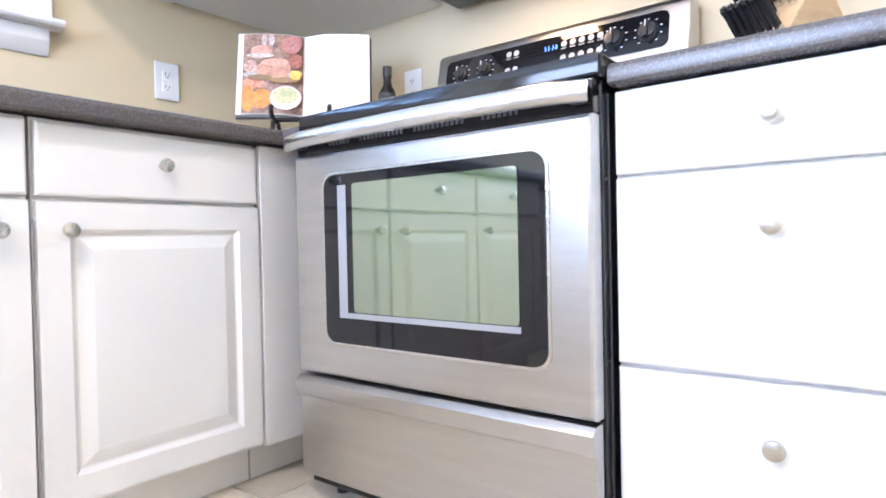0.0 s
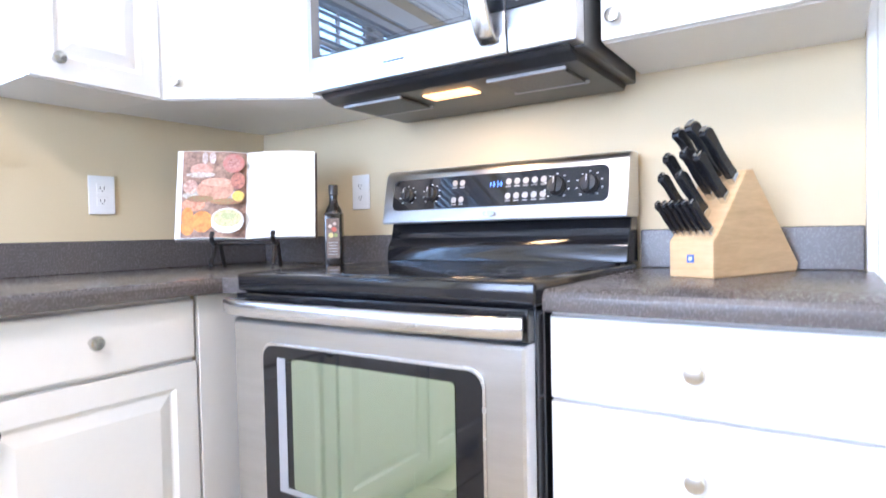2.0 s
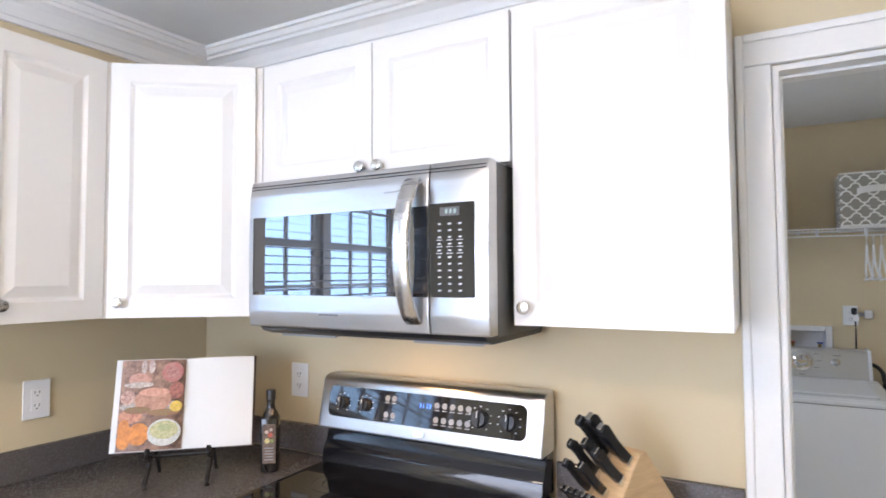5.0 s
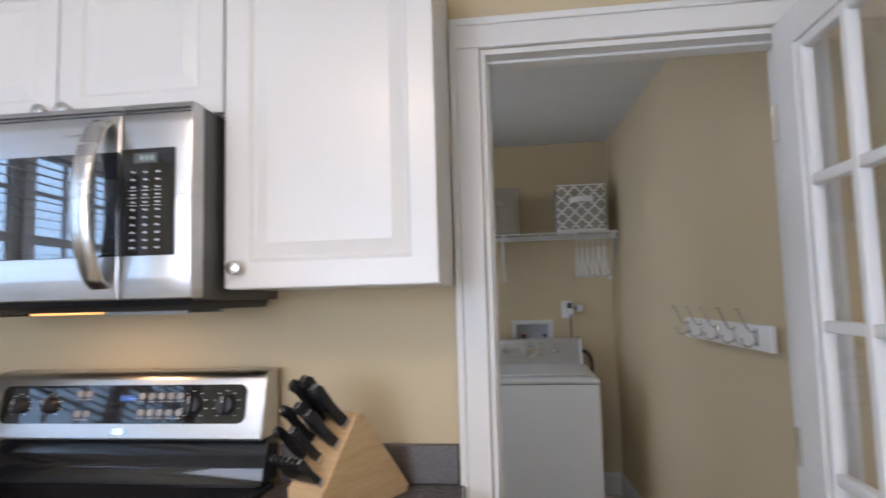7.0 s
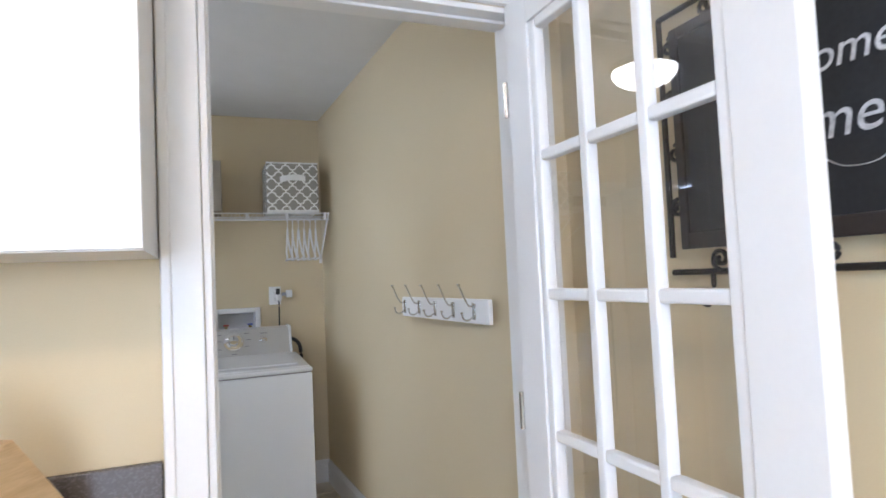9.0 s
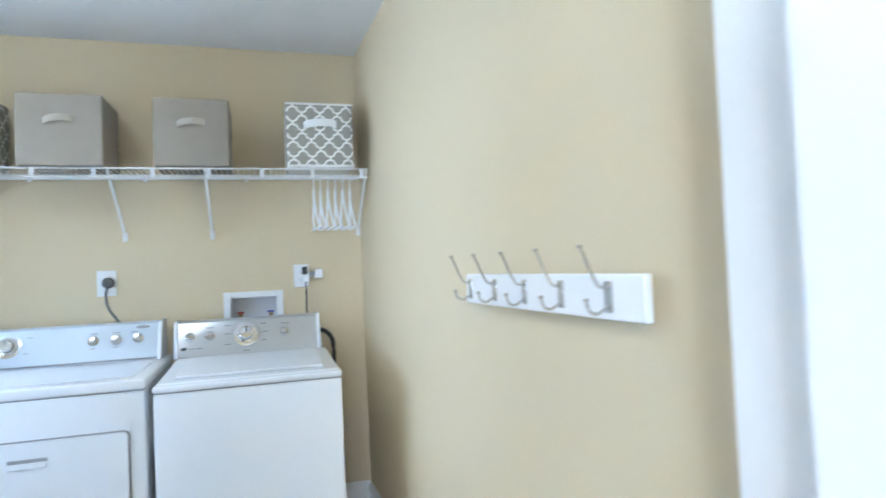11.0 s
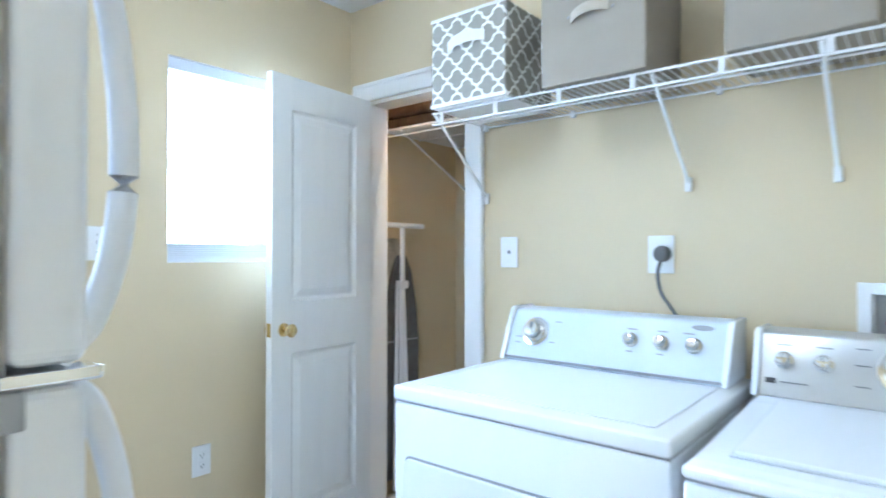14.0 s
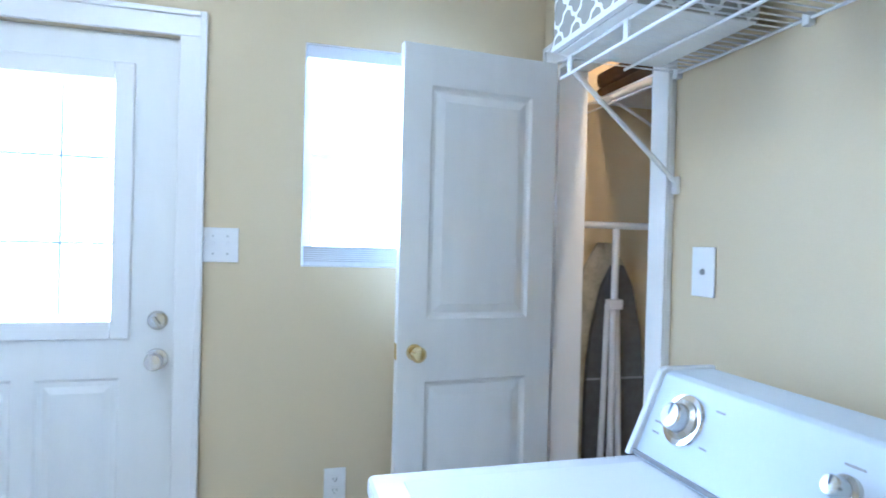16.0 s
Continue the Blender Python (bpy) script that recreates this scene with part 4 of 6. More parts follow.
for x, y, ln, wd, th in ((-0.026, 0.088, 0.135, 0.024, 0.018), (0.004, 0.092, 0.140, 0.027, 0.019), (0.034, 0.086, 0.130, 0.024, 0.018), (-0.034, 0.060, 0.122, 0.021, 0.016),
                         (0.0, 0.066, 0.120, 0.023, 0.017), (0.033, 0.060, 0.116, 0.023, 0.017), (-0.034, 0.038, 0.112, 0.019, 0.015), (0.006, 0.040, 0.110, 0.021, 0.016)):
    knife(x, y, up(y), ln, wd, th)
for i in range(6):
    knife(-0.04 + i * 0.0155, 0.014, up(0.014), 0.084, 0.016, 0.011)


# ---------------------------------------------------------------- plates and sockets
def plate(name, label, m, w=0.078, h=0.12, gang="outlet"):
    """A wall plate facing -y at m."""
    p = thing(name, label, "outlet" if gang == "outlet" else "switch", m)
    part("cover", slab(-w / 2, w / 2, -0.006, -0.001, -h / 2, h / 2, 0.002), WHITEP, p)
    n = 2 if w > 0.1 else 1
    for i in range(n):
        cx = (i - (n - 1) / 2) * 0.046
        if gang == "outlet":
            for s in (-1, 1):
                f = part("socket_face", slab(cx - 0.016, cx + 0.016, -0.0085, -0.006, s * 0.02 - 0.014, s * 0.02 + 0.014, 0.001), WHITEP, p)
                for dx in (-0.006, 0.006):
                    part("slot", slab(cx + dx - 0.001, cx + dx + 0.001, -0.0092, -0.0086, s * 0.02 - 0.003, s * 0.02 + 0.007), SEAM, f, smooth=False)
                part("slot", slab(cx - 0.002, cx + 0.002, -0.0092, -0.0086, s * 0.02 - 0.010, s * 0.02 - 0.006), SEAM, f, smooth=False)
        elif gang == "switch":
            part("toggle", slab(cx - 0.005, cx + 0.005, -0.018, -0.0062, -0.004, 0.012, 0.002), WHITEP, p)
            for s in (-1, 1):
                part("screw", lathe(B(), [(0.003, 0), (0.0025, 0.001)], Matrix.Translation((cx, -0.006, s * 0.03)) @ Matrix.Rotation(radians(90), 4, "X"), 10), GREYP, p)
        else:
            part("jack", lathe(B(), [(0.008, 0), (0.006, 0.004), (0.0035, 0.005)], Matrix.Translation((cx, -0.006, 0)) @ Matrix.Rotation(radians(90), 4, "X"), 14), GREYP, p)
    return p


plate("wall_outlet", "white duplex outlet on khaki kitchen wall", pose(-0.573, -0.0005, 1.163))
plate("wall_outlet", "white duplex outlet on khaki kitchen wall", pose(-1.1085, -0.615, 1.155, 0, 0, 86.8))

# ---------------------------------------------------------------- kitchen window, glazed door, chalkboard, lamp
WW = bpy.data.objects["wall_kitchen_west"].matrix_world.copy()
win = structure("window_1", B(), TRIM, "white double window with muntins and raised blinds", "window")
win.matrix_world = WW
y0, y1, z0, z1 = KW[0]
for a, b, c, d in ((y0 - 0.08, y0, z0, z1), (y1, y1 + 0.08, z0, z1), (y0 - 0.1, y1 + 0.1, z1, z1 + 0.09)):
    part("casing_board", slab(-1.119, -1.1, a, b, c, d, 0.004), TRIM, win)
bm = prism(B(), [(-1.24, 1.237), (-1.066, 1.237), (-1.06, 1.248), (-1.066, 1.2595), (-1.24, 1.2595)], "y", y0 - 0.12, y1 + 0.1, 0.003)
part("window_sill", bm, TRIM, win)
bm = prism(B(), [(-1.119, 1.236), (-1.098, 1.236), (-1.098, 1.2), (-1.112, 1.16), (-1.119, 1.16)], "y", y0 - 0.09, y1 + 0.07, 0.003)
part("apron", bm, TRIM, win)
ym = (y0 + y1) / 2
for a, b in ((y0, ym - 0.025), (ym + 0.025, y1)):
    f = part("sash", slab(-1.215, -1.18, a + 0.001, a + 0.045, z0 + 0.001, z1 - 0.001), TRIM, win)
    part("stile", slab(-1.215, -1.18, b - 0.045, b - 0.001, z0 + 0.001, z1 - 0.001), TRIM, f)
    for q, t in ((z0 + 0.002, 0.05), (z1 - 0.05, 0.048), ((z0 + z1) / 2 - 0.02, 0.04)):
        part("rail", slab(-1.213, -1.182, a + 0.046, b - 0.046, q, q + t), TRIM, f)
    for i in (1, 2):
        yy = a + 0.045 + (b - a - 0.09) * i / 3
        part("muntin", slab(-1.208, -1.19, yy - 0.008, yy + 0.008, z0 + 0.05, z1 - 0.05), TRIM, f)
    for q in (0.25, 0.75):
        zz = z0 + (z1 - z0) * q
        part("muntin", slab(-1.207, -1.191, a + 0.046, b - 0.046, zz - 0.008, zz + 0.008), TRIM, f)
    p = part("pane", slab(-1.2, -1.197, a + 0.045, b - 0.045, z0 + 0.05, z1 - 0.05), PANE, f, smooth=False)
    p.visible_shadow = False
part("mullion", slab(-1.23, -1.16, ym - 0.024, ym + 0.024, z0, z1), TRIM, win)
bl = tagged(new("window_blind"), "white horizontal blinds, slats turned open", "blind")
bl.matrix_world = WW
part("head_rail", slab(-1.172, -1.13, y0 + 0.01, y1 - 0.01, z1 - 0.04, z1 - 0.003, 0.003), BLIND, bl)
for i in range(17):
    zz = z1 - 0.06 - i * 0.042
    m = Matrix.Translation((-1.15, ym, zz)) @ Matrix.Rotation(radians(8), 4, "Y")
    part("slat", box(B(), -0.022, 0.022, -(y1 - y0) / 2 + 0.02, (y1 - y0) / 2 - 0.02, -0.0012, 0.0012, 0, 2, m), BLIND, bl, smooth=False)
# bare trees outside the kitchen window
BARK = mat("bare_tree_bark", (0.12, 0.10, 0.09), 0.9, var=0.3, vscale=20, grain=0.4)
rnd = random.Random(5)


def bare_tree(x, y, h):
    t = thing("bare_tree", "leafless winter tree standing outside", "tree", Matrix.Translation((x, y, -0.3)))
    part("trunk", tube(B(), bend([(0, 0, 0), (0.05, 0.03, h * 0.4), (-0.04, 0.05, h * 0.8), (0, 0, h)], 4), 0.09, 8), BARK, t)
    for i in range(26):
        a, z = rnd.uniform(0, 6.28), h * rnd.uniform(0.25, 0.95)
        ln = rnd.uniform(0.7, 1.9)
        e = Vector((math.cos(a) * ln, math.sin(a) * ln, z + ln * rnd.uniform(0.3, 0.8)))
        mid = Vector((math.cos(a) * ln * 0.5, math.sin(a) * ln * 0.5, z + ln * rnd.uniform(0.05, 0.3)))
        bm = tube(B(), bend([(0, 0, z), mid, e], 4), 0.022, 5)
        for k in range(5):
            s = mid.lerp(e, rnd.random())
            tube(bm, [s, s + Vector((rnd.uniform(-0.5, 0.5), rnd.uniform(-0.5, 0.5), rnd.uniform(0.1, 0.6)))], 0.008, 4)
        part("branch", bm, BARK, t)


for x, y, h in ((-6.5, -3.2, 6.0), (-8.0, -5.5, 7.0), (-7.0, -1.2, 5.5)):
    bare_tree(x, y, h)

pd = structure("door_patio", B(), TRIM, "white framed sliding glass patio door", "door")
for x in (-0.949, -0.10, -0.049, 0.799):
    part("stile", slab(x, x + 0.05, -4.27, -4.21, 0.051, 2.099), TRIM, pd)
for z in (0.051, 2.02):
    part("rail", slab(-0.898, -0.101, -4.268, -4.212, z, z + 0.079), TRIM, pd)
    part("rail", slab(0.002, 0.798, -4.268, -4.212, z, z + 0.079), TRIM, pd)
for a, b in ((-0.899, -0.10), (0.001, 0.799)):
    p = part("pane", slab(a, b, -4.243, -4.24, 0.13, 2.02), PANE, pd, smooth=False)
    p.visible_shadow = False

# the fifteen-light glazed door, hinged on the doorway's east jamb and standing open
gd = structure("door_1", B(), TRIM, "white fifteen-light glazed door standing open into the kitchen", "door")
DW, DT = 0.742, 0.04
ga = radians(-89.2)
gd.matrix_world = Matrix.Translation((1.668, -0.024, 0.012)) @ Matrix.Rotation(ga, 4, "Z")
cols = [0.114, 0.290, 0.466, 0.642]
rows = [0.31, 0.64, 0.965, 1.288, 1.612, 1.928]
part("hinge_stile", slab(0, 0.100, 0, DT, 0, 2.02, 0.003), TRIM, gd)
part("lock_stile", slab(0.656, DW + 0.03, 0, DT, 0, 2.02, 0.003), TRIM, gd)
part("bottom_rail", slab(0.1005, 0.6555, 0.001, DT - 0.001, 0.002, 0.296), TRIM, gd)
part("top_rail", slab(0.1005, 0.6555, 0.001, DT - 0.001, 1.94, 2.018), TRIM, gd)
for x in cols:
    part("muntin", slab(x - 0.013, x + 0.013, 0.004, DT - 0.004, 0.297, 1.939, 0.006), TRIM, gd)
for z in rows:
    for a, b in zip(cols, cols[1:]):
        part("muntin", slab(a + 0.0125, b - 0.0125, 0.005, DT - 0.005, z - 0.013, z + 0.013, 0.006), TRIM, gd)
for a, b in zip(cols, cols[1:]):
    for c, d in zip(rows, rows[1:]):
        p = part("pane", slab(a + 0.012, b - 0.012, DT / 2 - 0.002, DT / 2 + 0.002, c + 0.012, d - 0.012), GLASS, gd, smooth=False)
        p.visible_shadow = False
for z in (0.25, 1.0, 1.78):
    part("hinge", rod(B(), (-0.004, -0.004, z - 0.045), (-0.004, -0.004, z + 0.045), 0.006), NICKEL, gd)
for s in (0, 1):
    m = Matrix.Translation((DW - 0.03, DT * s, 0.93)) @ Matrix.Rotation(radians(90 if s == 0 else -90), 4, "X")
    part("door_knob", lathe(B(), [(0.032, 0), (0.03, 0.006), (0.012, 0.01), (0.011, 0.03), (0.024, 0.038), (0.028, 0.052), (0.02, 0.062), (0.006, 0.064)], m), NICKEL, gd, "round nickel door knob")

cb = thing("chalkboard", "black chalkboard in a wrought-iron scroll frame with hooks", "chalkboard", Matrix.Translation((1.849, -0.655, 1.338)) @ Matrix.Rotation(radians(-90), 4, "Z"))
# local x runs along the wall away from the doorway, -y faces the room
HW, HH = 0.275, 0.525
FRAMEW = mat("dark_bronze_frame", (0.03, 0.022, 0.02), 0.45, var=0.2, grain=0.1)
part("slate", slab(-HW + 0.06, HW - 0.06, -0.022, -0.012, 0.078, 0.462), SLATE, cb, "dusty black slate")
for a, b, c, d in ((-HW + 0.04, -HW + 0.06, 0.045, 0.485), (HW - 0.06, HW - 0.04, 0.045, 0.485), (-HW + 0.0605, HW - 0.0605, 0.045, 0.0775), (-HW + 0.0605, HW - 0.0605, 0.4625, 0.485)):
    part("inner_frame", slab(a, b, -0.028, -0.008, c, d, 0.003), FRAMEW, cb)
for a, b in (((-HW, -0.012, 0), (HW, -0.012, 0)), ((-HW, -0.012, 0.03), (-HW, -0.012, HH)), ((HW, -0.012, 0.03), (HW, -0.012, HH)), ((-HW, -0.012, HH), (HW, -0.012, HH + 0.0))):
    part("outer_bar", rod(B(), a, b, 0.006, None, 8), IRON, cb)


def scroll(cx, cz, r, turns, start, flip=1):
    return [(cx + flip * r * (1 - k / 30 * 0.8) * math.cos(start + turns * 6.283 * k / 30), -0.012, cz + r * (1 - k / 30 * 0.8) * math.sin(start + turns * 6.283 * k / 30)) for k in range(31)]


for i in range(4):
    x = -HW + 0.12 + i * (2 * HW - 0.24) / 3
    part("scroll", tube(B(), scroll(x, 0.023, 0.021, 1.4, -1.57, 1 if i % 2 else -1), 0.0045, 6), IRON, cb)
    part("scroll", tube(B(), scroll(x, HH - 0.02, 0.019, 1.4, 1.57, 1 if i % 2 else -1), 0.0045, 6), IRON, cb)
for i in range(4):
    z = 0.13 + i * 0.11
    for s in (-1, 1):
        part("scroll", tube(B(), scroll(s * (HW - 0.023), z, 0.018, 1.4, 1.57, s if i % 2 else -s), 0.0045, 6), IRON, cb)
for i in range(3):
    x = -HW + 0.1 + i * (2 * HW - 0.2) / 2
    part("hook", tube(B(), bend([(x, -0.012, 0.0), (x, -0.014, -0.04), (x, -0.03, -0.062), (x, -0.046, -0.05), (x, -0.048, -0.03)], 5), 0.005, 6), IRON, cb)


def writing(text, size, x, z, parent, material, y, name):
    c = bpy.data.curves.new("lettering", "FONT")
    c.body, c.size, c.align_x, c.extrude, c.shear = text, size, "CENTER", 0.0004, 0.2
    tmp = bpy.data.objects.new("lettering", c)
    scene.collection.objects.link(tmp)
    me = bpy.data.meshes.new_from_object(tmp.evaluated_get(bpy.context.evaluated_depsgraph_get()))
    bpy.data.objects.remove(tmp)
    me.transform(Matrix.Translation((x, y, z)) @ Matrix.Rotation(radians(90), 4, "X"))
    me.materials.clear()
    me.materials.append(material)
    ob = new(name, me)
    ob.parent = parent
    return ob


writing("Welcome", 0.07, 0.035, 0.3, cb, CHALK, -0.0232, "chalk_writing")
writing("Home!", 0.088, 0.05, 0.195, cb, CHALK, -0.0232, "chalk_writing")
part("chalk_smile", tube(B(), bend([(0.05, -0.023, 0.175), (0.09, -0.023, 0.15), (0.14, -0.023, 0.15), (0.175, -0.023, 0.178)], 5), 0.003, 5, 0.3), CHALK, cb)


def dome_lamp(name, x, y, z, label, glass, k=1.0):
    p = thing(name, label, "ceiling lamp", Matrix.Translation((x, y, z)))
    part("dome", lathe(B(), [(k * a, k * b) for a, b in ((0.155, -0.03), (0.152, -0.05), (0.143, -0.067), (0.125, -0.084), (0.1, -0.097), (0.068, -0.106), (0.03, -0.11))], None, 32), glass, p, "lit frosted glass dome")
    part("ring", lathe(B(), [(k * a, k * b) for a, b in ((0.165, -0.001), (0.168, -0.02), (0.158, -0.032))], None, 32), NICKEL, p)
    part("finial", lathe(B(), [(a, k * b) for a, b in ((0.012, -0.108), (0.014, -0.116), (0.005, -0.126))], None, 14), NICKEL, p)


# the kitchen dome is unseen, added for warm light from above
dome_lamp("ceiling_lamp", 0.45, -2.1, KC, "unseen dome ceiling lamp added to light the kitchen", LAMPGLASS)
dome_lamp("ceiling_lamp", 0.1, 1.2, LC, "lit frosted glass dome ceiling lamp in laundry", LAMPL, 1.15)

# ---------------------------------------------------------------- laundry: machines
WF, DF = 1.92, 1.952        # fronts of the washer and the dryer


def machine_shell(p, x0, x1, WF, WZ, deck):
    part("cabinet", slab(x0 + 0.003, x1 - 0.003, WF, 2.66, 0.03, WZ - 0.004, 0.008, 3), ENAMEL, p)
    part("seam", slab(x0 + 0.008, x1 - 0.008, WF + 0.006, 2.65, WZ - 0.006, WZ + 0.002), GREYP, p, smooth=False)
    part("top", slab(x0, x1, WF - 0.006, 2.66, WZ, deck, 0.012, 3), ENAMEL, p)
    for x in (x0 + 0.06, x1 - 0.06):
        for y in (WF + 0.06, 2.58):
            part("foot", rod(B(), (x, y, 0.0), (x, y, 0.032), 0.02), BLACKP, p)


def console(p, x0, x1, zb, zt, yf, yt, material, cap):
    bm = prism(B(), [(yf, zb), (2.66, zb), (2.66, zt), (yt, zt), (yt - 0.012, zt - 0.006)], "x", x0 + 0.016, x1 - 0.016, 0.003)
    c = part("console", bm, material, p, "silvery control console")
    for a, b in ((x0, x0 + 0.017), (x1 - 0.017, x1)):
        bm = prism(B(), [(yf - 0.012, zb), (2.665, zb), (2.665, zt + 0.006), (yt - 0.006, zt + 0.006), (yt - 0.02, zt - 0.002)], "x", a, b, 0.004)
        part("end_cap", bm, ENAMEL, c)
    ang_ = math.atan2(yt - 0.012 - yf, zt - 0.006 - zb)
    return c, Matrix.Translation((0, yf - 0.001, zb)) @ Matrix.Rotation(-ang_, 4, "X")


def dial(c, m, x, z, r, material=CHROME, skirt=True):
    q = m @ Matrix.Translation((x, 0, z)) @ Matrix.Rotation(radians(90), 4, "X")
    k = part("knob", lathe(B(), [(r, 0), (r * 0.98, 0.008), (r * 0.72, 0.012), (r * 0.66, 0.03), (r * 0.58, 0.034), (r * 0.2, 0.035)], q, 24), material, c, "round chrome-edged control knob")
    part("pointer", box(B(), -r * 0.06, r * 0.06, 0, r * 0.6, 0.0335, 0.0358, 0, 2, q), PRINTD, k, smooth=False)


# dryer
dr = thing("dryer", "white enamel front-loading clothes dryer beside the washer", "dryer", group="laundry machines")
DX0, DX1 = 0.006, 0.745
machine_shell(dr, DX0, DX1, DF, 0.892, 0.932)
part("top_panel", slab(DX0 + 0.05, DX1 - 0.05, DF + 0.05, 2.47, 0.9322, 0.935, 0.002), ENAMEL, dr)
c, m = console(dr, 0.0, 0.716, 0.933, 1.098, 2.475, 2.555, CONSOLE, True)
part("groove", slab(0.018, 0.698, 2.4725, 2.477, 0.938, 0.946), GREYP, c, smooth=False)
dial(c, m, 0.112, 0.102, 0.038, NICKEL)
part("dial_skirt", on_panel(lathe(B(), [(0.05, 0), (0.048, 0.004), (0.042, 0.005)], None, 32), m @ Matrix.Translation((0.112, 0.0, 0.102)) @ Matrix.Rotation(radians(90), 4, "X")), CHROME, c)
for x in (0.437, 0.527, 0.618):
    dial(c, m, x, 0.104, 0.022, NICKEL)
part("badge", on_panel(lathe(B(), [(0.03, 0), (0.029, 0.002)], None, 20), m @ Matrix.Translation((0.635, 0, 0.158)) @ Matrix.Rotation(radians(90), 4, "X") @ Matrix.Diagonal((1, 0.26, 1, 1))), GREYP, c)
bm = B()
for x, z, w in ((0.437, 0.138, 0.03), (0.527, 0.138, 0.03), (0.6, 0.138, 0.03), (0.19, 0.14, 0.02), (0.055, 0.08, 0.025), (0.055, 0.06, 0.02), (0.18, 0.07, 0.018), (0.437, 0.07, 0.02), (0.527, 0.07, 0.02)):
    box(bm, x - w / 2, x + w / 2, -0.0015, -0.0005, z - 0.0018, z + 0.0018, 0, 2, m)
tagged(part("console_print", bm, GREYP, c, smooth=False), kind="stuff")
# its door, with rounded upper corners and a scooped handle
part("door_gap", prism(B(), rounded(0.048, 0.690, 0.16, 0.752, 0.022), "y", DF - 0.002, DF + 0.01), GREYP, dr)
dd = part("door", prism(B(), rounded(0.053, 0.685, 0.165, 0.747, 0.02), "y", DF - 0.014, DF - 0.0025, 0.003), ENAMEL, dr)
part("handle_scoop", slab(0.305, 0.435, DF - 0.0152, DF - 0.0142, 0.655, 0.692), ENAMEL, dd)
# grey strip in place of the shade inside the scoop
part("handle_painted_shade", slab(0.309, 0.431, DF - 0.0165, DF - 0.0153, 0.678, 0.690), GREYP, dd)
part("handle_lip", slab(0.311, 0.429, DF - 0.021, DF - 0.0153, 0.657, 0.677, 0.003), ENAMEL, dd)

# washer
LIDGAP = mat("pale_lid_gap", (0.5, 0.52, 0.54), 0.5)
wa = thing("washer", "white enamel top-loading washing machine beside the dryer", "washing machine", group="laundry machines")
WX0, WX1 = 0.770, 1.462
machine_shell(wa, WX0, WX1, WF, 0.876, 0.902)
bm = prism(B(), [(WF + 0.012, 0.9022), (2.49, 0.9022), (2.49, 0.925), (2.40, 0.925), (WF + 0.03, 0.908)], "x", WX0 + 0.012, WX1 - 0.012, 0.004)
part("deck", bm, ENAMEL, wa)
m_lid = Matrix.Translation(((WX0 + WX1) / 2, 2.205, 0.9195)) @ Matrix.Rotation(math.atan2(0.017, 0.44), 4, "X")
part("lid", box(B(), -0.275, 0.275, -0.21, 0.2, 0.0, 0.010, 0.004, 2, m_lid), ENAMEL, wa)
part("lid_gap", box(B(), -0.281, 0.281, -0.216, 0.206, -0.003, 0.0015, 0, 2, m_lid), LIDGAP, wa, smooth=False)
c, m = console(wa, 0.766, 1.430, 0.9255, 1.085, 2.485, 2.55, CONSOLE2, True)
dial(c, m, 1.084, 0.095, 0.046)
part("dial_ring", on_panel(lathe(B(), [(0.06, 0), (0.058, 0.004), (0.05, 0.005)], None, 32), m @ Matrix.Translation((1.084, 0.0, 0.095)) @ Matrix.Rotation(radians(90), 4, "X")), CHROME, c)
for x in (0.836, 0.922, 1.257):
    dial(c, m, x, 0.095, 0.022)
part("badge", box(B(), 0.797, 0.82, -0.002, 0.001, 0.035, 0.048, 0, 2, m), SEAM, c, smooth=False)
bm = B()
for x, z, w in ((0.836, 0.135, 0.035), (0.922, 0.135, 0.035), (1.084, 0.015, 0.03), (1.262, 0.135, 0.04), (0.86, 0.04, 0.06), (1.0, 0.1, 0.03), (1.17, 0.1, 0.03), (1.0, 0.05, 0.03), (1.16, 0.06, 0.025), (1.0, 0.14, 0.03), (1.16, 0.14, 0.03)):
    box(bm, x - w / 2, x + w / 2, -0.0015, -0.0005, z - 0.0015, z + 0.0015, 0, 2, m)
tagged(part("console_print", bm, PRINTD, c, smooth=False), kind="stuff")
hz = thing("drain_hose", "black corrugated drain hose behind the washer", "hose")
part("hose", tube(B(), bend([(1.38, 2.68, 0.985), (1.44, 2.685, 0.995), (1.49, 2.685, 0.965), (1.508, 2.68, 0.9), (1.505, 2.68, 0.7), (1.49, 2.69, 0.4)], 8), 0.012, 10), BLACKP, hz)

# ---------------------------------------------------------------- laundry: plates, cords, valve box
dpl = plate("dryer_outlet", "white dryer outlet plate with heavy grey plug", pose(0.436, BACK - 0.0005, 1.283), 0.086, 0.125, "none")
pl = dr
CORDG = mat("grey_cord_rubber", (0.13, 0.135, 0.14), 0.45, var=0.08)
part("plug", on_panel(lathe(B(), [(0.024, 0), (0.027, 0.006), (0.027, 0.022), (0.02, 0.032), (0.008, 0.036)], None, 20), Matrix.Translation((0.446, BACK - 0.008, 1.285)) @ Matrix.Rotation(radians(90), 4, "X")), CORDG, pl, "grey power cord")
part("cord", tube(B(), bend([(0.443, BACK - 0.03, 1.262), (0.438, BACK - 0.04, 1.22), (0.452, BACK - 0.05, 1.16), (0.50, BACK - 0.055, 1.09), (0.56, BACK - 0.055, 0.98), (0.58, BACK - 0.06, 0.8)], 6), 0.006, 8), CORDG, pl, "grey power cord")
plate("washer_outlet", "white duplex outlet above the washer", pose(1.362, BACK - 0.0005, 1.278), 0.078, 0.12)
pl = wa
part("plug", slab(1.366, 1.392, BACK - 0.04, BACK - 0.0095, 1.285, 1.325, 0.006), BLACKP, pl, "black power cord")
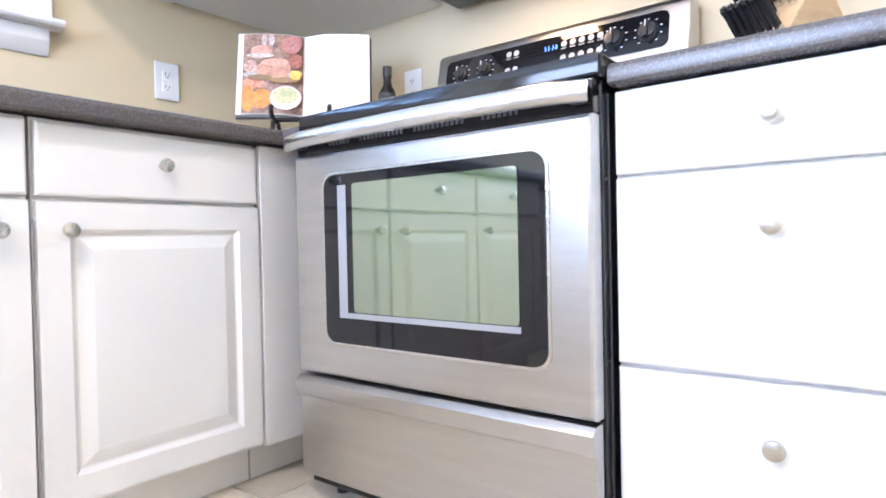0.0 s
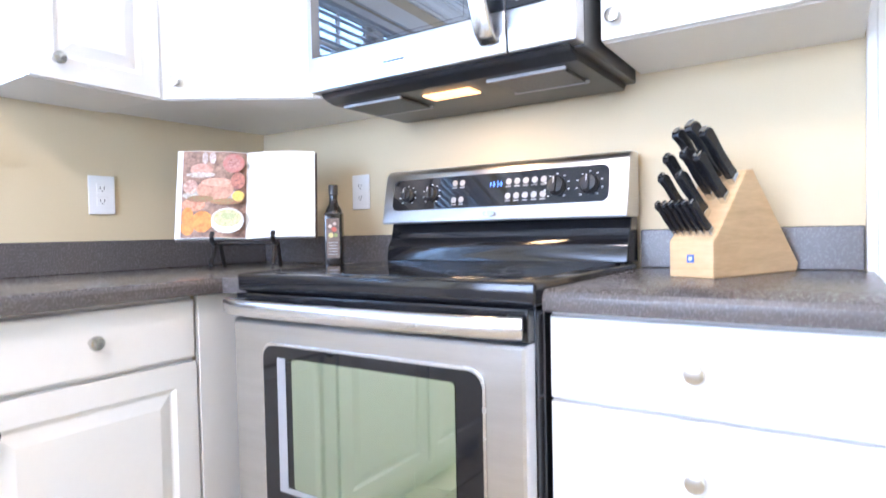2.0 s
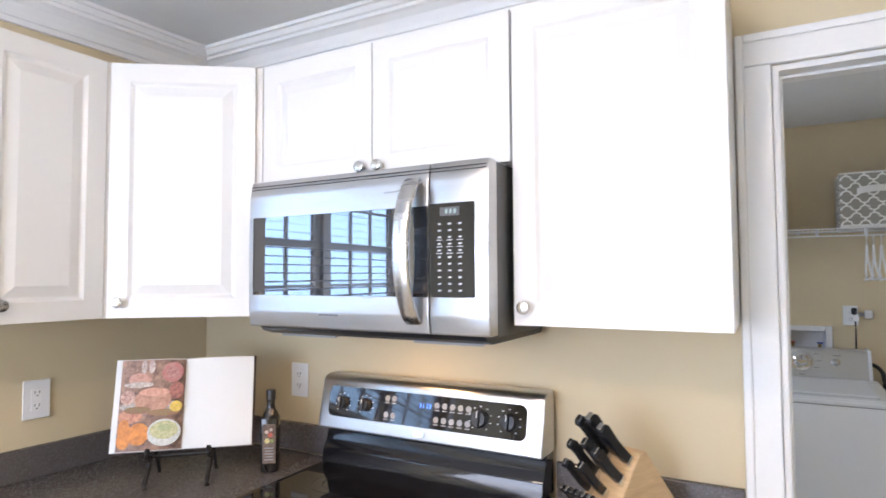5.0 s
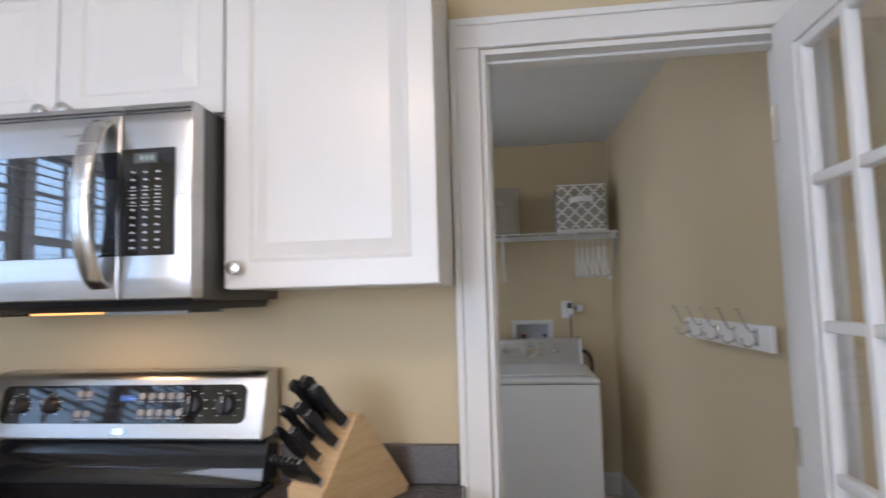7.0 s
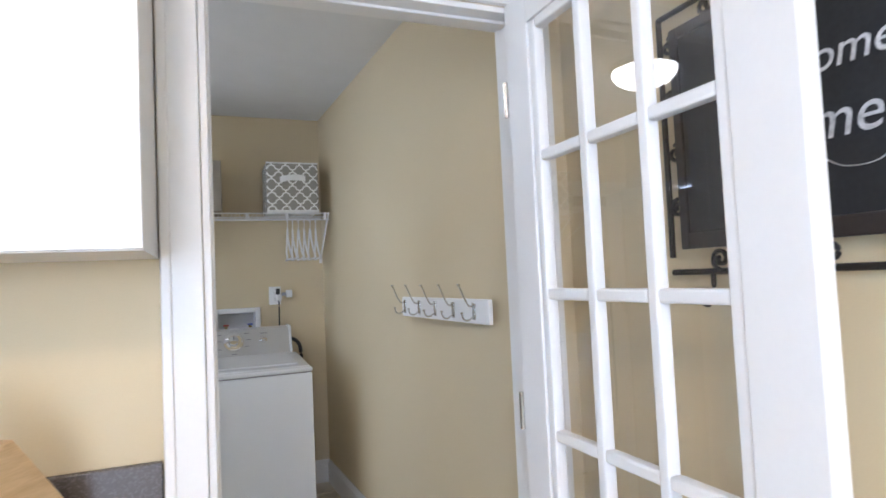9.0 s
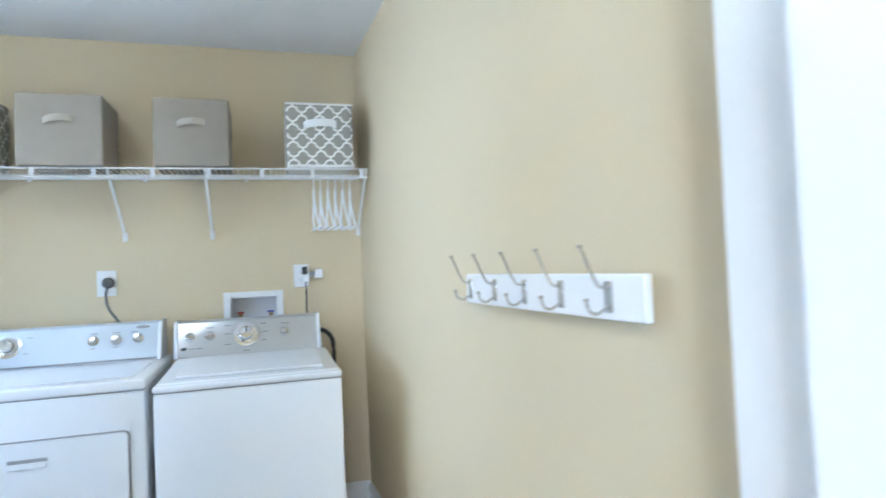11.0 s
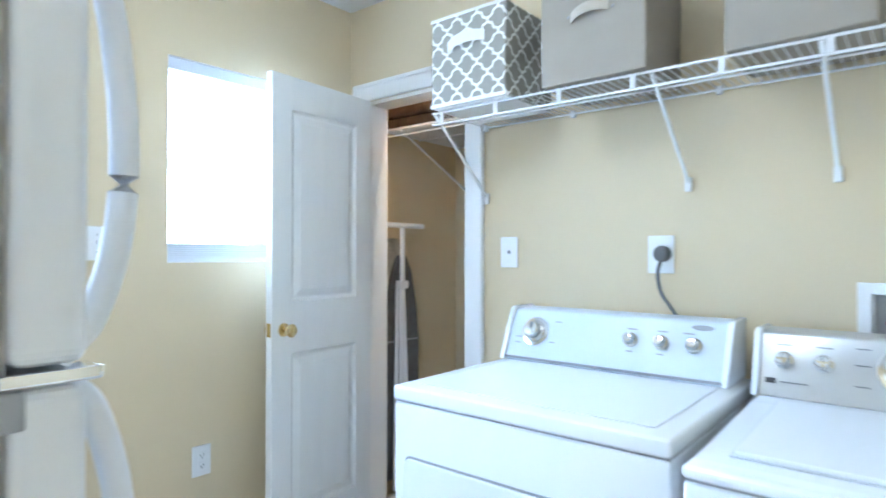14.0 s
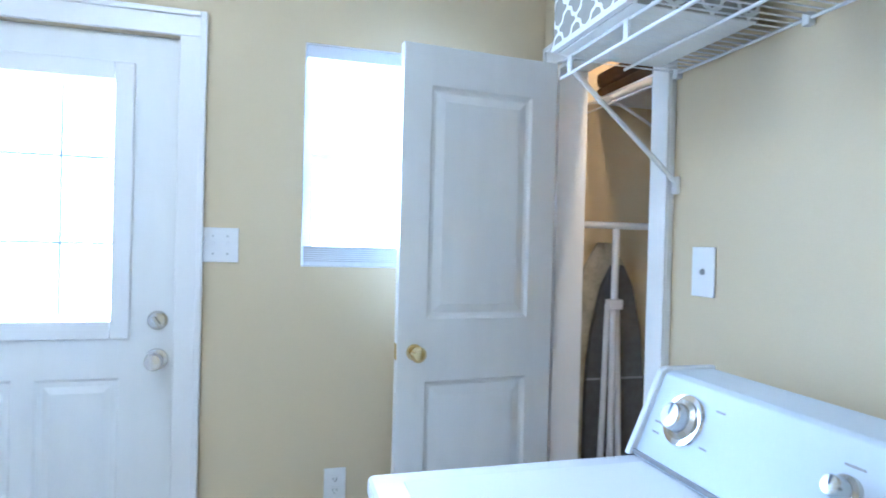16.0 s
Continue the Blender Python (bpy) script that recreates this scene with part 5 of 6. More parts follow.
part("cord", tube(B(), bend([(1.379, BACK - 0.03, 1.29), (1.384, BACK - 0.035, 1.2), (1.382, BACK - 0.04, 1.05), (1.385, BACK - 0.05, 0.8)], 6), 0.0045, 8), BLACKP, pl, "black power cord")
ad = thing("plug_adapter", "white plug-in adapter in the outlet", "adapter")
part("plug_body", slab(1.372, 1.402, BACK - 0.046, BACK - 0.0095, 1.243, 1.283, 0.005), WHITEP, ad)
part("arm", slab(1.4025, 1.432, BACK - 0.035, BACK - 0.02, 1.275, 1.297, 0.004), GREYP, ad)
part("nightlight", slab(1.4325, 1.472, BACK - 0.045, BACK - 0.012, 1.262, 1.312, 0.005), WHITEP, ad)
plate("wall_plate", "white single cable plate on laundry wall", pose(-0.161, BACK - 0.0005, 1.290), 0.078, 0.12, "jack")
plate("light_switch", "white double toggle switch plate by the door", pose(LX + 0.0005, 1.592, 1.318, 0, 0, 90), 0.118, 0.118, "switch")
plate("wall_outlet", "white duplex outlet low on laundry wall", pose(LX + 0.0005, 1.998, 0.464, 0, 0, 90), 0.078, 0.12)

vb = thing("valve_box", "white recessed washer valve box in the wall", "valve box")
BOXIN = mat("valve_box_inside", (0.74, 0.75, 0.77), 0.5)
for a, b, c_, d in ((VX0, VX0 + 0.034, VZ0, VZ1), (VX1 - 0.034, VX1, VZ0, VZ1), (VX0 + 0.0345, VX1 - 0.0345, VZ1 - 0.032, VZ1), (VX0 + 0.0345, VX1 - 0.0345, VZ0, VZ0 + 0.032)):
    part("flange", slab(a, b, BACK - 0.012, BACK - 0.001, c_, d, 0.004), WHITEP, vb)
for a, b, c_, d in ((VX0 + 0.031, VX0 + 0.034, VZ0 + 0.026, VZ1 - 0.026), (VX1 - 0.034, VX1 - 0.031, VZ0 + 0.026, VZ1 - 0.026), (VX0 + 0.0345, VX1 - 0.0345, VZ1 - 0.029, VZ1 - 0.026), (VX0 + 0.0345, VX1 - 0.0345, VZ0 + 0.026, VZ0 + 0.029)):
    part("box_side", slab(a, b, BACK - 0.0005, BACK + 0.09, c_, d), BOXIN, vb)
part("back_plate", slab(VX0 + 0.031, VX1 - 0.031, BACK + 0.0905, BACK + 0.094, VZ0 + 0.026, VZ1 - 0.026), BOXIN, vb)
for x, c_ in ((1.05, (0.5, 0.05, 0.04)), (1.2, (0.05, 0.1, 0.4))):
    v = part("valve", rod(B(), (x, BACK + 0.03, 1.0445), (x, BACK + 0.03, 1.092), 0.011), BRASS, vb)
    part("valve_lever", slab(x - 0.018, x + 0.018, BACK + 0.024, BACK + 0.036, 1.0925, 1.1025, 0.003), plain("valve_lever_paint", c_, 0.4), v)

# ---------------------------------------------------------------- wire shelf
sh = thing("wire_shelf", "white vinyl-coated wire shelf on angled brackets", "shelf")
SX0, SX1, SYF, SZ = -0.280, 1.685, 2.445, 1.795
part("front_wire", rod(B(), (SX0, SYF, SZ), (SX1, SYF, SZ), 0.0042, None, 8), WIRE, sh)
part("lip_wire", rod(B(), (SX0, SYF - 0.003, SZ - 0.042), (SX1, SYF - 0.003, SZ - 0.042), 0.0042, None, 8), WIRE, sh)
part("back_wire", rod(B(), (SX0 + 0.01, BACK - 0.012, SZ), (SX1, BACK - 0.012, SZ), 0.004, None, 8), WIRE, sh)
part("middle_wire", rod(B(), (SX0 + 0.01, (SYF + BACK) / 2, SZ - 0.006), (SX1, (SYF + BACK) / 2, SZ - 0.006), 0.004, None, 8), WIRE, sh)
n_w = 78
wire_mesh = mesh_of("deck_wire", rod(B(), (0, SYF - 0.002, SZ + 0.004), (0, BACK - 0.008, SZ + 0.004), 0.0019, None, 5), WIRE)
for i in range(n_w):
    w_ = new("deck_wire", wire_mesh)
    w_.parent, w_.location.x = sh, SX0 + 0.006 + (SX1 - SX0 - 0.012) * i / (n_w - 1)
for i in range(9):
    x = SX0 + 0.045 + i * 0.236
    part("lip_tie", slab(x - 0.009, x + 0.009, SYF - 0.006, SYF + 0.001, SZ - 0.044, SZ + 0.002, 0.002), WIRE, sh)
for x in (-0.268, 0.525, 0.927, 1.676):
    part("bracket", tube(B(), [(x, SYF + 0.002, SZ - 0.005), (x, SYF + 0.02, SZ - 0.022), (x, BACK - 0.02, 1.525), (x, BACK - 0.006, 1.513)], 0.0065, 8), WIRE, sh)
    part("bracket_foot", slab(x - 0.011, x + 0.011, BACK - 0.014, BACK - 0.001, 1.485, 1.53, 0.003), WIRE, sh)
for x in (-0.27, 0.12, 0.62, 1.1, 1.6):
    part("wall_clip", slab(x - 0.009, x + 0.009, BACK - 0.02, BACK - 0.001, SZ - 0.014, SZ + 0.012, 0.003), WIRE, sh)


def bin_cube(name, label, x, y, patterned, w=0.318, h=0.312, dpt=0.30, turn=0.0):
    """A soft-sided fabric storage cube with a strap handle."""
    p = thing(name, label, "storage bin", Matrix.Translation((x, y, SZ + 0.007)) @ Matrix.Rotation(radians(turn), 4, "Z"), group="bins on the wire shelf")
    bm = slab(-w / 2, w / 2, 0, dpt, 0, h, 0.006, 2)
    bmesh.ops.subdivide_edges(bm, edges=[e for e in bm.edges if e.calc_length() > 0.1], cuts=5, use_grid_fill=True)
    for v in bm.verts:
        q = noise.noise(v.co * 9 + Vector((x * 5, 0, 0)))
        v.co += Vector((0, 0.004 * q, 0.002 * q)) if abs(v.co.y) < 0.02 else Vector((0.003 * q, 0, 0))
    part("cube", bm, TREL if patterned else CLOTH, p)
    if patterned:
        part("top_binding", slab(-w / 2 - 0.001, w / 2 + 0.001, -0.003, 0.004, h - 0.008, h + 0.002, 0.002), WHITEC, p)
        part("bottom_binding", slab(-w / 2 - 0.001, w / 2 + 0.001, -0.003, 0.012, -0.002, 0.012, 0.002), WHITEC, p)
        part("base", slab(-w / 2 + 0.004, w / 2 - 0.004, 0.013, dpt - 0.004, -0.004, -0.0005, 0.001), WHITEC, p, "white fabric base")
    hw = 0.078 if patterned else 0.06
    hz_ = h * (0.66 if patterned else 0.63)
    tk = 0.038 if patterned else 0.03
    pts = bend([(-hw, -0.006, hz_ - 0.006), (-hw * 0.6, -0.017, hz_ + 0.003), (0, -0.024, hz_ + 0.008), (hw * 0.6, -0.018, hz_ + 0.008), (hw, -0.006, hz_ + 0.004)], 4)
    part("strap_handle", band(B(), pts, (0, 0, 1), tk, 0.003), WHITEC if patterned else CLOTHL, p)
    if not patterned:
        for s in (-1, 1):
            part("rivet", lathe(B(), [(0.005, 0), (0.003, 0.002)], Matrix.Translation((s * 0.07, -0.002, hz_)) @ Matrix.Rotation(radians(90), 4, "X"), 10), GREYP, p)
    return p


bin_cube("storage_bin", "grey and white trellis fabric cube above the closet door", -0.092, 2.402, True)
bin_cube("storage_bin", "plain taupe canvas cube with strap handle", 0.352, 2.42, False, 0.332)
bin_cube("storage_bin", "plain taupe canvas cube with strap handle", 0.878, 2.425, False, 0.32)
bin_cube("storage_bin", "grey and white trellis fabric cube above clothes hangers", 1.458, 2.43, True)

# hangers below the shelf
hg0 = thing("clothes_hanger", "white plastic tubular clothes hanger on the shelf wire", "hanger", Matrix.Translation((1.46, 2.47, SZ - 0.006)), group="hangers under the shelf")
part("hook", tube(B(), bend([(0, 0.012, -0.012), (0, 0.006, 0.004), (0, -0.006, 0.004), (0, -0.012, -0.01), (0, -0.002, -0.03), (0, 0, -0.055)], 4), 0.0025, 6), WHITEP, hg0)
part("shoulder_bar", tube(B(), bend([(0.0, 0.05, -0.2), (0.004, 0.035, -0.11), (0, 0, -0.055), (-0.006, -0.035, -0.11), (0.004, -0.05, -0.2), (0.012, -0.045, -0.235), (-0.012, 0, -0.25), (0.004, 0.045, -0.235), (0, 0.05, -0.2)], 4), 0.006, 6), WHITEP, hg0)
hg0.matrix_world = Matrix.Translation((1.42, 2.462, SZ - 0.046)) @ Matrix.Rotation(radians(5), 4, "Z")
for i in range(5):
    copy_thing(hg0, Matrix.Translation((1.452 + i * 0.036, 2.462, SZ - 0.046)) @ Matrix.Rotation(radians((3, 7, 2, 9, 1)[i]), 4, "Z"))

# ---------------------------------------------------------------- coat rack
ra = math.atan2(2.661, -0.135)
rk = thing("coat_rack", "white wooden coat rack with five double hooks", "coat rack", Matrix.Translation((1.800, 0.362, 1.232)) @ Matrix.Rotation(ra, 4, "Z"))
# local x runs along the wall, +y into the room
part("board", slab(0, 0.775, 0.0125, 0.0295, -0.041, 0.041, 0.004), TRIM, rk, "white painted board")
for i in range(5):
    x = 0.095 + i * 0.160
    b_ = part("hook_plate", slab(x - 0.011, x + 0.011, 0.0298, 0.034, -0.028, 0.028, 0.002), NICKEL, rk)
    part("upper_prong", tube(B(), bend([(x, 0.034, 0.018), (x, 0.05, 0.02), (x, 0.066, 0.045), (x, 0.078, 0.075), (x, 0.086, 0.09)], 5), 0.003, 8), NICKEL, b_)
    part("prong_tip", on_panel(lathe(B(), [(0.003, 0), (0.007, 0.003), (0.004, 0.006)], None, 12), Matrix.Translation((x, 0.086, 0.088))), NICKEL, b_)
    part("lower_prong", tube(B(), bend([(x, 0.034, -0.016), (x, 0.055, -0.028), (x, 0.072, -0.022), (x, 0.078, -0.004)], 5), 0.003, 8), NICKEL, b_)
    part("prong_tip", on_panel(lathe(B(), [(0.003, 0), (0.006, 0.003), (0.004, 0.006)], None, 12), Matrix.Translation((x, 0.078, -0.006))), NICKEL, b_)

# ---------------------------------------------------------------- fridge
fr = thing("refrigerator", "grey-sided top-freezer refrigerator with bowed white handles", "refrigerator")
RX0, RX1 = -0.215, 0.534
part("body", slab(RX0, RX1, 0.2, 0.945, 0.03, 1.68, 0.008, 3), FRIDGE, fr)
part("gasket", slab(RX0 + 0.012, RX1 - 0.008, 0.9455, 0.957, 0.06, 1.67), mat("beige_gasket", (0.36, 0.33, 0.3), 0.6), fr, smooth=False)
for z0, z1 in ((0.07, 1.168), (1.186, 1.69)):
    d = part("door", slab(RX0 - 0.001, RX1 + 0.001, 0.9575, 1.020, z0, z1, 0.014, 4), FRIDGED, fr)
    if z0 > 1:
        pts = [(RX1 - 0.05, 1.018, 1.196), (RX1 - 0.05, 1.040, 1.225), (RX1 - 0.05, 1.062, 1.30), (RX1 - 0.05, 1.068, 1.40), (RX1 - 0.05, 1.056, 1.52), (RX1 - 0.05, 1.034, 1.6), (RX1 - 0.05, 1.018, 1.63)]
    else:
        pts = [(RX1 - 0.05, 1.018, 1.158), (RX1 - 0.05, 1.040, 1.13), (RX1 - 0.05, 1.062, 1.05), (RX1 - 0.05, 1.068, 0.95), (RX1 - 0.05, 1.062, 0.8), (RX1 - 0.05, 1.040, 0.66), (RX1 - 0.05, 1.018, 0.6)]
    part("handle", tube(B(), bend(pts, 6), 0.014, 10), FRIDGED, d, "bowed white bar handle")
part("middle_hinge", slab(RX1 - 0.075, RX1 + 0.004, 0.95, 1.03, 1.1705, 1.1835, 0.003), CHROME, fr, "chrome hinge bracket")
part("hinge_cover", slab(RX1 - 0.03, RX1 + 0.003, 0.948, 0.97, 1.135, 1.1695, 0.003), GREYP, fr)
for x in (RX0 + 0.08, RX1 - 0.08):
    for y in (0.28, 0.88):
        part("foot", rod(B(), (x, y, 0), (x, y, 0.032), 0.02), BLACKP, fr)

# ---------------------------------------------------------------- outside door and window of the laundry
xd = structure("door_2", B(), DOORW, "white half-glazed outside door with nickel knob and deadbolt", "door")
xd.matrix_world = Matrix.Translation((LX - 0.022, 0.585, 0.008)) @ Matrix.Rotation(radians(90), 4, "Z")
XW = 0.864
gx0, gx1, gz0, gz1 = XW - 0.725, XW - 0.165, 1.02, 1.875
bm = panelled(B(), [0, gx0, gx0 + 0.25, gx0 + 0.31, gx1, XW], [0, 0.2, 0.86, gz0, gz1, 2.0], {(1, 1), (3, 1)}, 0.044, both=True, holes={(1, 3), (2, 3), (3, 3)})
part("leaf", bm, DOORW, xd)
for a, b, c_, d in ((gx0 - 0.03, gx0 + 0.03, gz0 - 0.03, gz1 + 0.03), (gx1 - 0.03, gx1 + 0.03, gz0 - 0.03, gz1 + 0.03), (gx0 + 0.0305, gx1 - 0.0305, gz0 - 0.03, gz0 + 0.03), (gx0 + 0.0305, gx1 - 0.0305, gz1 - 0.03, gz1 + 0.03)):
    part("glazing_frame", slab(a, b, -0.012, -0.0005, c_, d, 0.005), TRIM, xd)
p = part("pane", slab(gx0, gx1, 0.02, 0.024, gz0, gz1), PANE, xd, smooth=False)
p.visible_shadow = False
for i in (1, 2):
    x = gx0 + (gx1 - gx0) * i / 3
    part("muntin", slab(x - 0.005, x + 0.005, 0.012, 0.019, gz0 + 0.03, gz1 - 0.03), GRILLE, xd)
    z = gz0 + (gz1 - gz0) * i / 3
    part("muntin", slab(gx0 + 0.03, gx1 - 0.03, 0.0245, 0.031, z - 0.005, z + 0.005), GRILLE, xd)
for z, prof in ((1.047, [(0.033, 0), (0.032, 0.008), (0.026, 0.016), (0.016, 0.018)]), (0.916, [(0.036, 0), (0.034, 0.008), (0.013, 0.012), (0.012, 0.032), (0.026, 0.04), (0.03, 0.055), (0.024, 0.066), (0.012, 0.068)])):
    m = Matrix.Translation((XW - 0.052, 0, z + 0.004)) @ Matrix.Rotation(radians(90), 4, "X")
    k = part("deadbolt" if z > 1 else "door_knob", lathe(B(), prof, m), NICKEL, xd, "satin nickel lock" if z > 1 else "round satin nickel knob")
    if z > 1:
        part("thumb_turn", box(B(), -0.004, 0.004, -0.017, 0.017, 0.018, 0.03, 0.002, 2, m @ Matrix.Rotation(radians(35), 4, "Z")), NICKEL, k)
part("latch_plate", slab(XW - 0.0005, XW + 0.002, 0.01, 0.034, 0.89, 0.945), NICKEL, xd)

w2 = structure("window_2", B(), TRIM, "white sash window glowing with daylight behind a raised blind", "window")
A0, A1, Z0, Z1 = 1.86, 2.33, 1.247, 2.042
for a, b, c_, d in ((A0 + 0.001, A0 + 0.04, Z0 + 0.001, Z1 - 0.001), (A1 - 0.04, A1 - 0.001, Z0 + 0.001, Z1 - 0.001)):
    part("stile", slab(LX - 0.13, LX - 0.09, a, b, c_, d), GRILLE, w2)
for z, t in ((Z0 + 0.001, 0.05), (Z1 - 0.05, 0.048), ((Z0 + Z1) / 2 - 0.02, 0.04)):
    part("rail", slab(LX - 0.128, LX - 0.092, A0 + 0.0405, A1 - 0.0405, z, z + t), GRILLE, w2)
p = part("pane", slab(LX - 0.112, LX - 0.108, A0 + 0.04, A1 - 0.04, Z0 + 0.05, Z1 - 0.05), PANE, w2, smooth=False)
p.visible_shadow = False
for a, b, c_, d in ((A0 + 0.0005, A0 + 0.003, Z0, Z1), (A1 - 0.003, A1 - 0.0005, Z0, Z1)):
    part("reveal", slab(LX - 0.089, LX - 0.002, a, b, c_ + 0.003, d - 0.003), TRIM, w2)
part("reveal", slab(LX - 0.089, LX - 0.002, A0 + 0.0005, A1 - 0.0005, Z0 + 0.0005, Z0 + 0.003), TRIM, w2)
part("reveal", slab(LX - 0.089, LX - 0.002, A0 + 0.0005, A1 - 0.0005, Z1 - 0.003, Z1 - 0.0005), TRIM, w2)
b2 = thing("window_blind", "white faux-wood blind let down, slats open to daylight", "blind")
part("head_rail", slab(LX - 0.06, LX - 0.008, A0 + 0.006, A1 - 0.006, Z1 - 0.05, Z1 - 0.004, 0.003), BLIND, b2)
part("bottom_rail", slab(LX - 0.058, LX - 0.008, A0 + 0.008, A1 - 0.008, Z0 + 0.004, Z0 + 0.022, 0.002), BLIND, b2)
# grey filler added so no daylight shines between the stacked slats
part("stack_light_stop", slab(LX - 0.057, LX - 0.0145, A0 + 0.009, A1 - 0.009, Z0 + 0.0222, Z0 + 0.075), GREYP, b2, smooth=False)
for i in range(7):
    part("stacked_slat", slab(LX - 0.058, LX - 0.010 - 0.002 * (i % 2), A0 + 0.008, A1 - 0.008, Z0 + 0.0225 + i * 0.0075, Z0 + 0.0288 + i * 0.0075, 0.001), BLIND, b2)
for y in (A0 + 0.09, A1 - 0.09):
    part("ladder_cord", rod(B(), (LX - 0.034, y, Z0 + 0.074), (LX - 0.034, y, Z1 - 0.05), 0.0012, None, 5), WHITEC, b2)
structure("backdrop_west", slab(-16.0, -15.9, -46.0, -0.9, -2.0, 22.0), GLOWSKY, "bright winter sky beyond the trees", "backdrop")
sheet = structure("backdrop", slab(-3.2, -3.19, -0.2, 4.5, -0.3, 4.0), GLOWDAY, "bright overcast distance outside", "backdrop")

# ---------------------------------------------------------------- closet door and what the closet holds
cd = structure("door_3", B(), DOORW, "white two-panel closet door standing open", "door")
H = Vector((C0 + 0.012, BACK - 0.028, 0.01))
E = Vector((-0.918, 2.168, 0.01))
dv = E - H
cd.matrix_world = Matrix.Translation(H) @ Matrix.Rotation(math.atan2(dv.y, dv.x), 4, "Z")
CW = dv.length
PR = ((0, 0), (0.01, 0.009), (0.02, 0.011), (0.05, 0.002))
bm = panelled(B(), [0, 0.1, CW - 0.1, CW], [0, 0.2, 0.865, 1.075, 1.865, 2.0], {(1, 1), (1, 3)}, 0.035, PR, True)
leaf_ = part("leaf", bm, DOORW, cd)
for s in (0, 1):
    m = Matrix.Translation((CW - 0.06, 0.035 * s, 0.965)) @ Matrix.Rotation(radians(90 if s == 0 else -90), 4, "X")
    part("door_knob", lathe(B(), [(0.028, 0), (0.026, 0.006), (0.011, 0.009), (0.01, 0.028), (0.024, 0.036), (0.027, 0.05), (0.018, 0.06), (0.005, 0.061)], m), BRASS, leaf_, "polished brass knob")
part("latch_plate", slab(CW - 0.0005, CW + 0.0015, 0.006, 0.029, 0.94, 0.995), BRASS, leaf_)
for z in (0.25, 1.1, 1.78):
    part("hinge", rod(B(), (-0.003, 0.0, z - 0.045), (-0.003, 0.0, z + 0.045), 0.006), IRON, leaf_)

ib = thing("ironing_board", "folded ironing board with dark grey cover leaning upright", "ironing board", Matrix.Translation((-0.998, 3.07, 0)) @ Matrix.Rotation(radians(90), 4, "Z"))
out = [(-0.17, 0.1), (-0.17, 0.85), (-0.145, 1.08), (-0.09, 1.28), (-0.035, 1.37), (0.035, 1.37), (0.09, 1.28), (0.145, 1.08), (0.17, 0.85), (0.17, 0.1)]
bm = prism(B(), [(a * 0.78 + 0.034, b * 0.93) for a, b in out], "y", 0.06, 0.085, 0.006)
part("board", bm, DENIM, ib)
part("board_seam", slab(-0.096, 0.164, 0.0575, 0.0605, 0.815, 0.823), GREYP, ib)
bm = prism(B(), [(a * 0.98 - 0.012, b * 0.995) for a, b in out], "y", 0.0855, 0.1, 0.005)
part("cover", bm, LINEN, ib, "pale patterned linen cover edge")
part("leg_tube", tube(B(), [(0.0, 0.035, 0.04), (0.0, 0.03, 1.42)], 0.014, 10), WHITEP, ib)
part("leg_tube", tube(B(), [(0.055, 0.03, 0.05), (0.02, 0.045, 1.12)], 0.012, 10), WHITEP, ib)
part("leg_tube", tube(B(), [(-0.055, 0.03, 0.05), (-0.02, 0.045, 1.12)], 0.012, 10), WHITEP, ib)
part("foot_bar", rod(B(), (-0.16, 0.03, 1.432), (0.16, 0.03, 1.432), 0.014, None, 10), WHITEP, ib)
part("foot_bar", rod(B(), (-0.15, 0.03, 0.016), (0.15, 0.03, 0.016), 0.014, None, 10), WHITEP, ib)
part("pivot_block", slab(-0.03, 0.03, 0.012, 0.05, 1.1, 1.14, 0.004), WHITEP, ib)
cs = thing("closet_shelf", "white wire shelf high in the closet", "shelf")
for y in (2.97, 3.28, 3.6):
    part("long_wire", rod(B(), (LX + 0.005, y, 1.92), (-0.003, y, 1.92), 0.004, None, 6), WIRE, cs)
part("lip_wire", rod(B(), (LX + 0.005, 2.97, 1.885), (-0.003, 2.97, 1.885), 0.004, None, 6), WIRE, cs)
bm = B()
for i in range(72):
    x = LX + 0.012 + i * 0.0149
    rod(bm, (x, 2.97, 1.924), (x, 3.61, 1.924), 0.003, None, 5)
tagged(part("wire_deck", bm, WIRE, cs), kind="stuff")
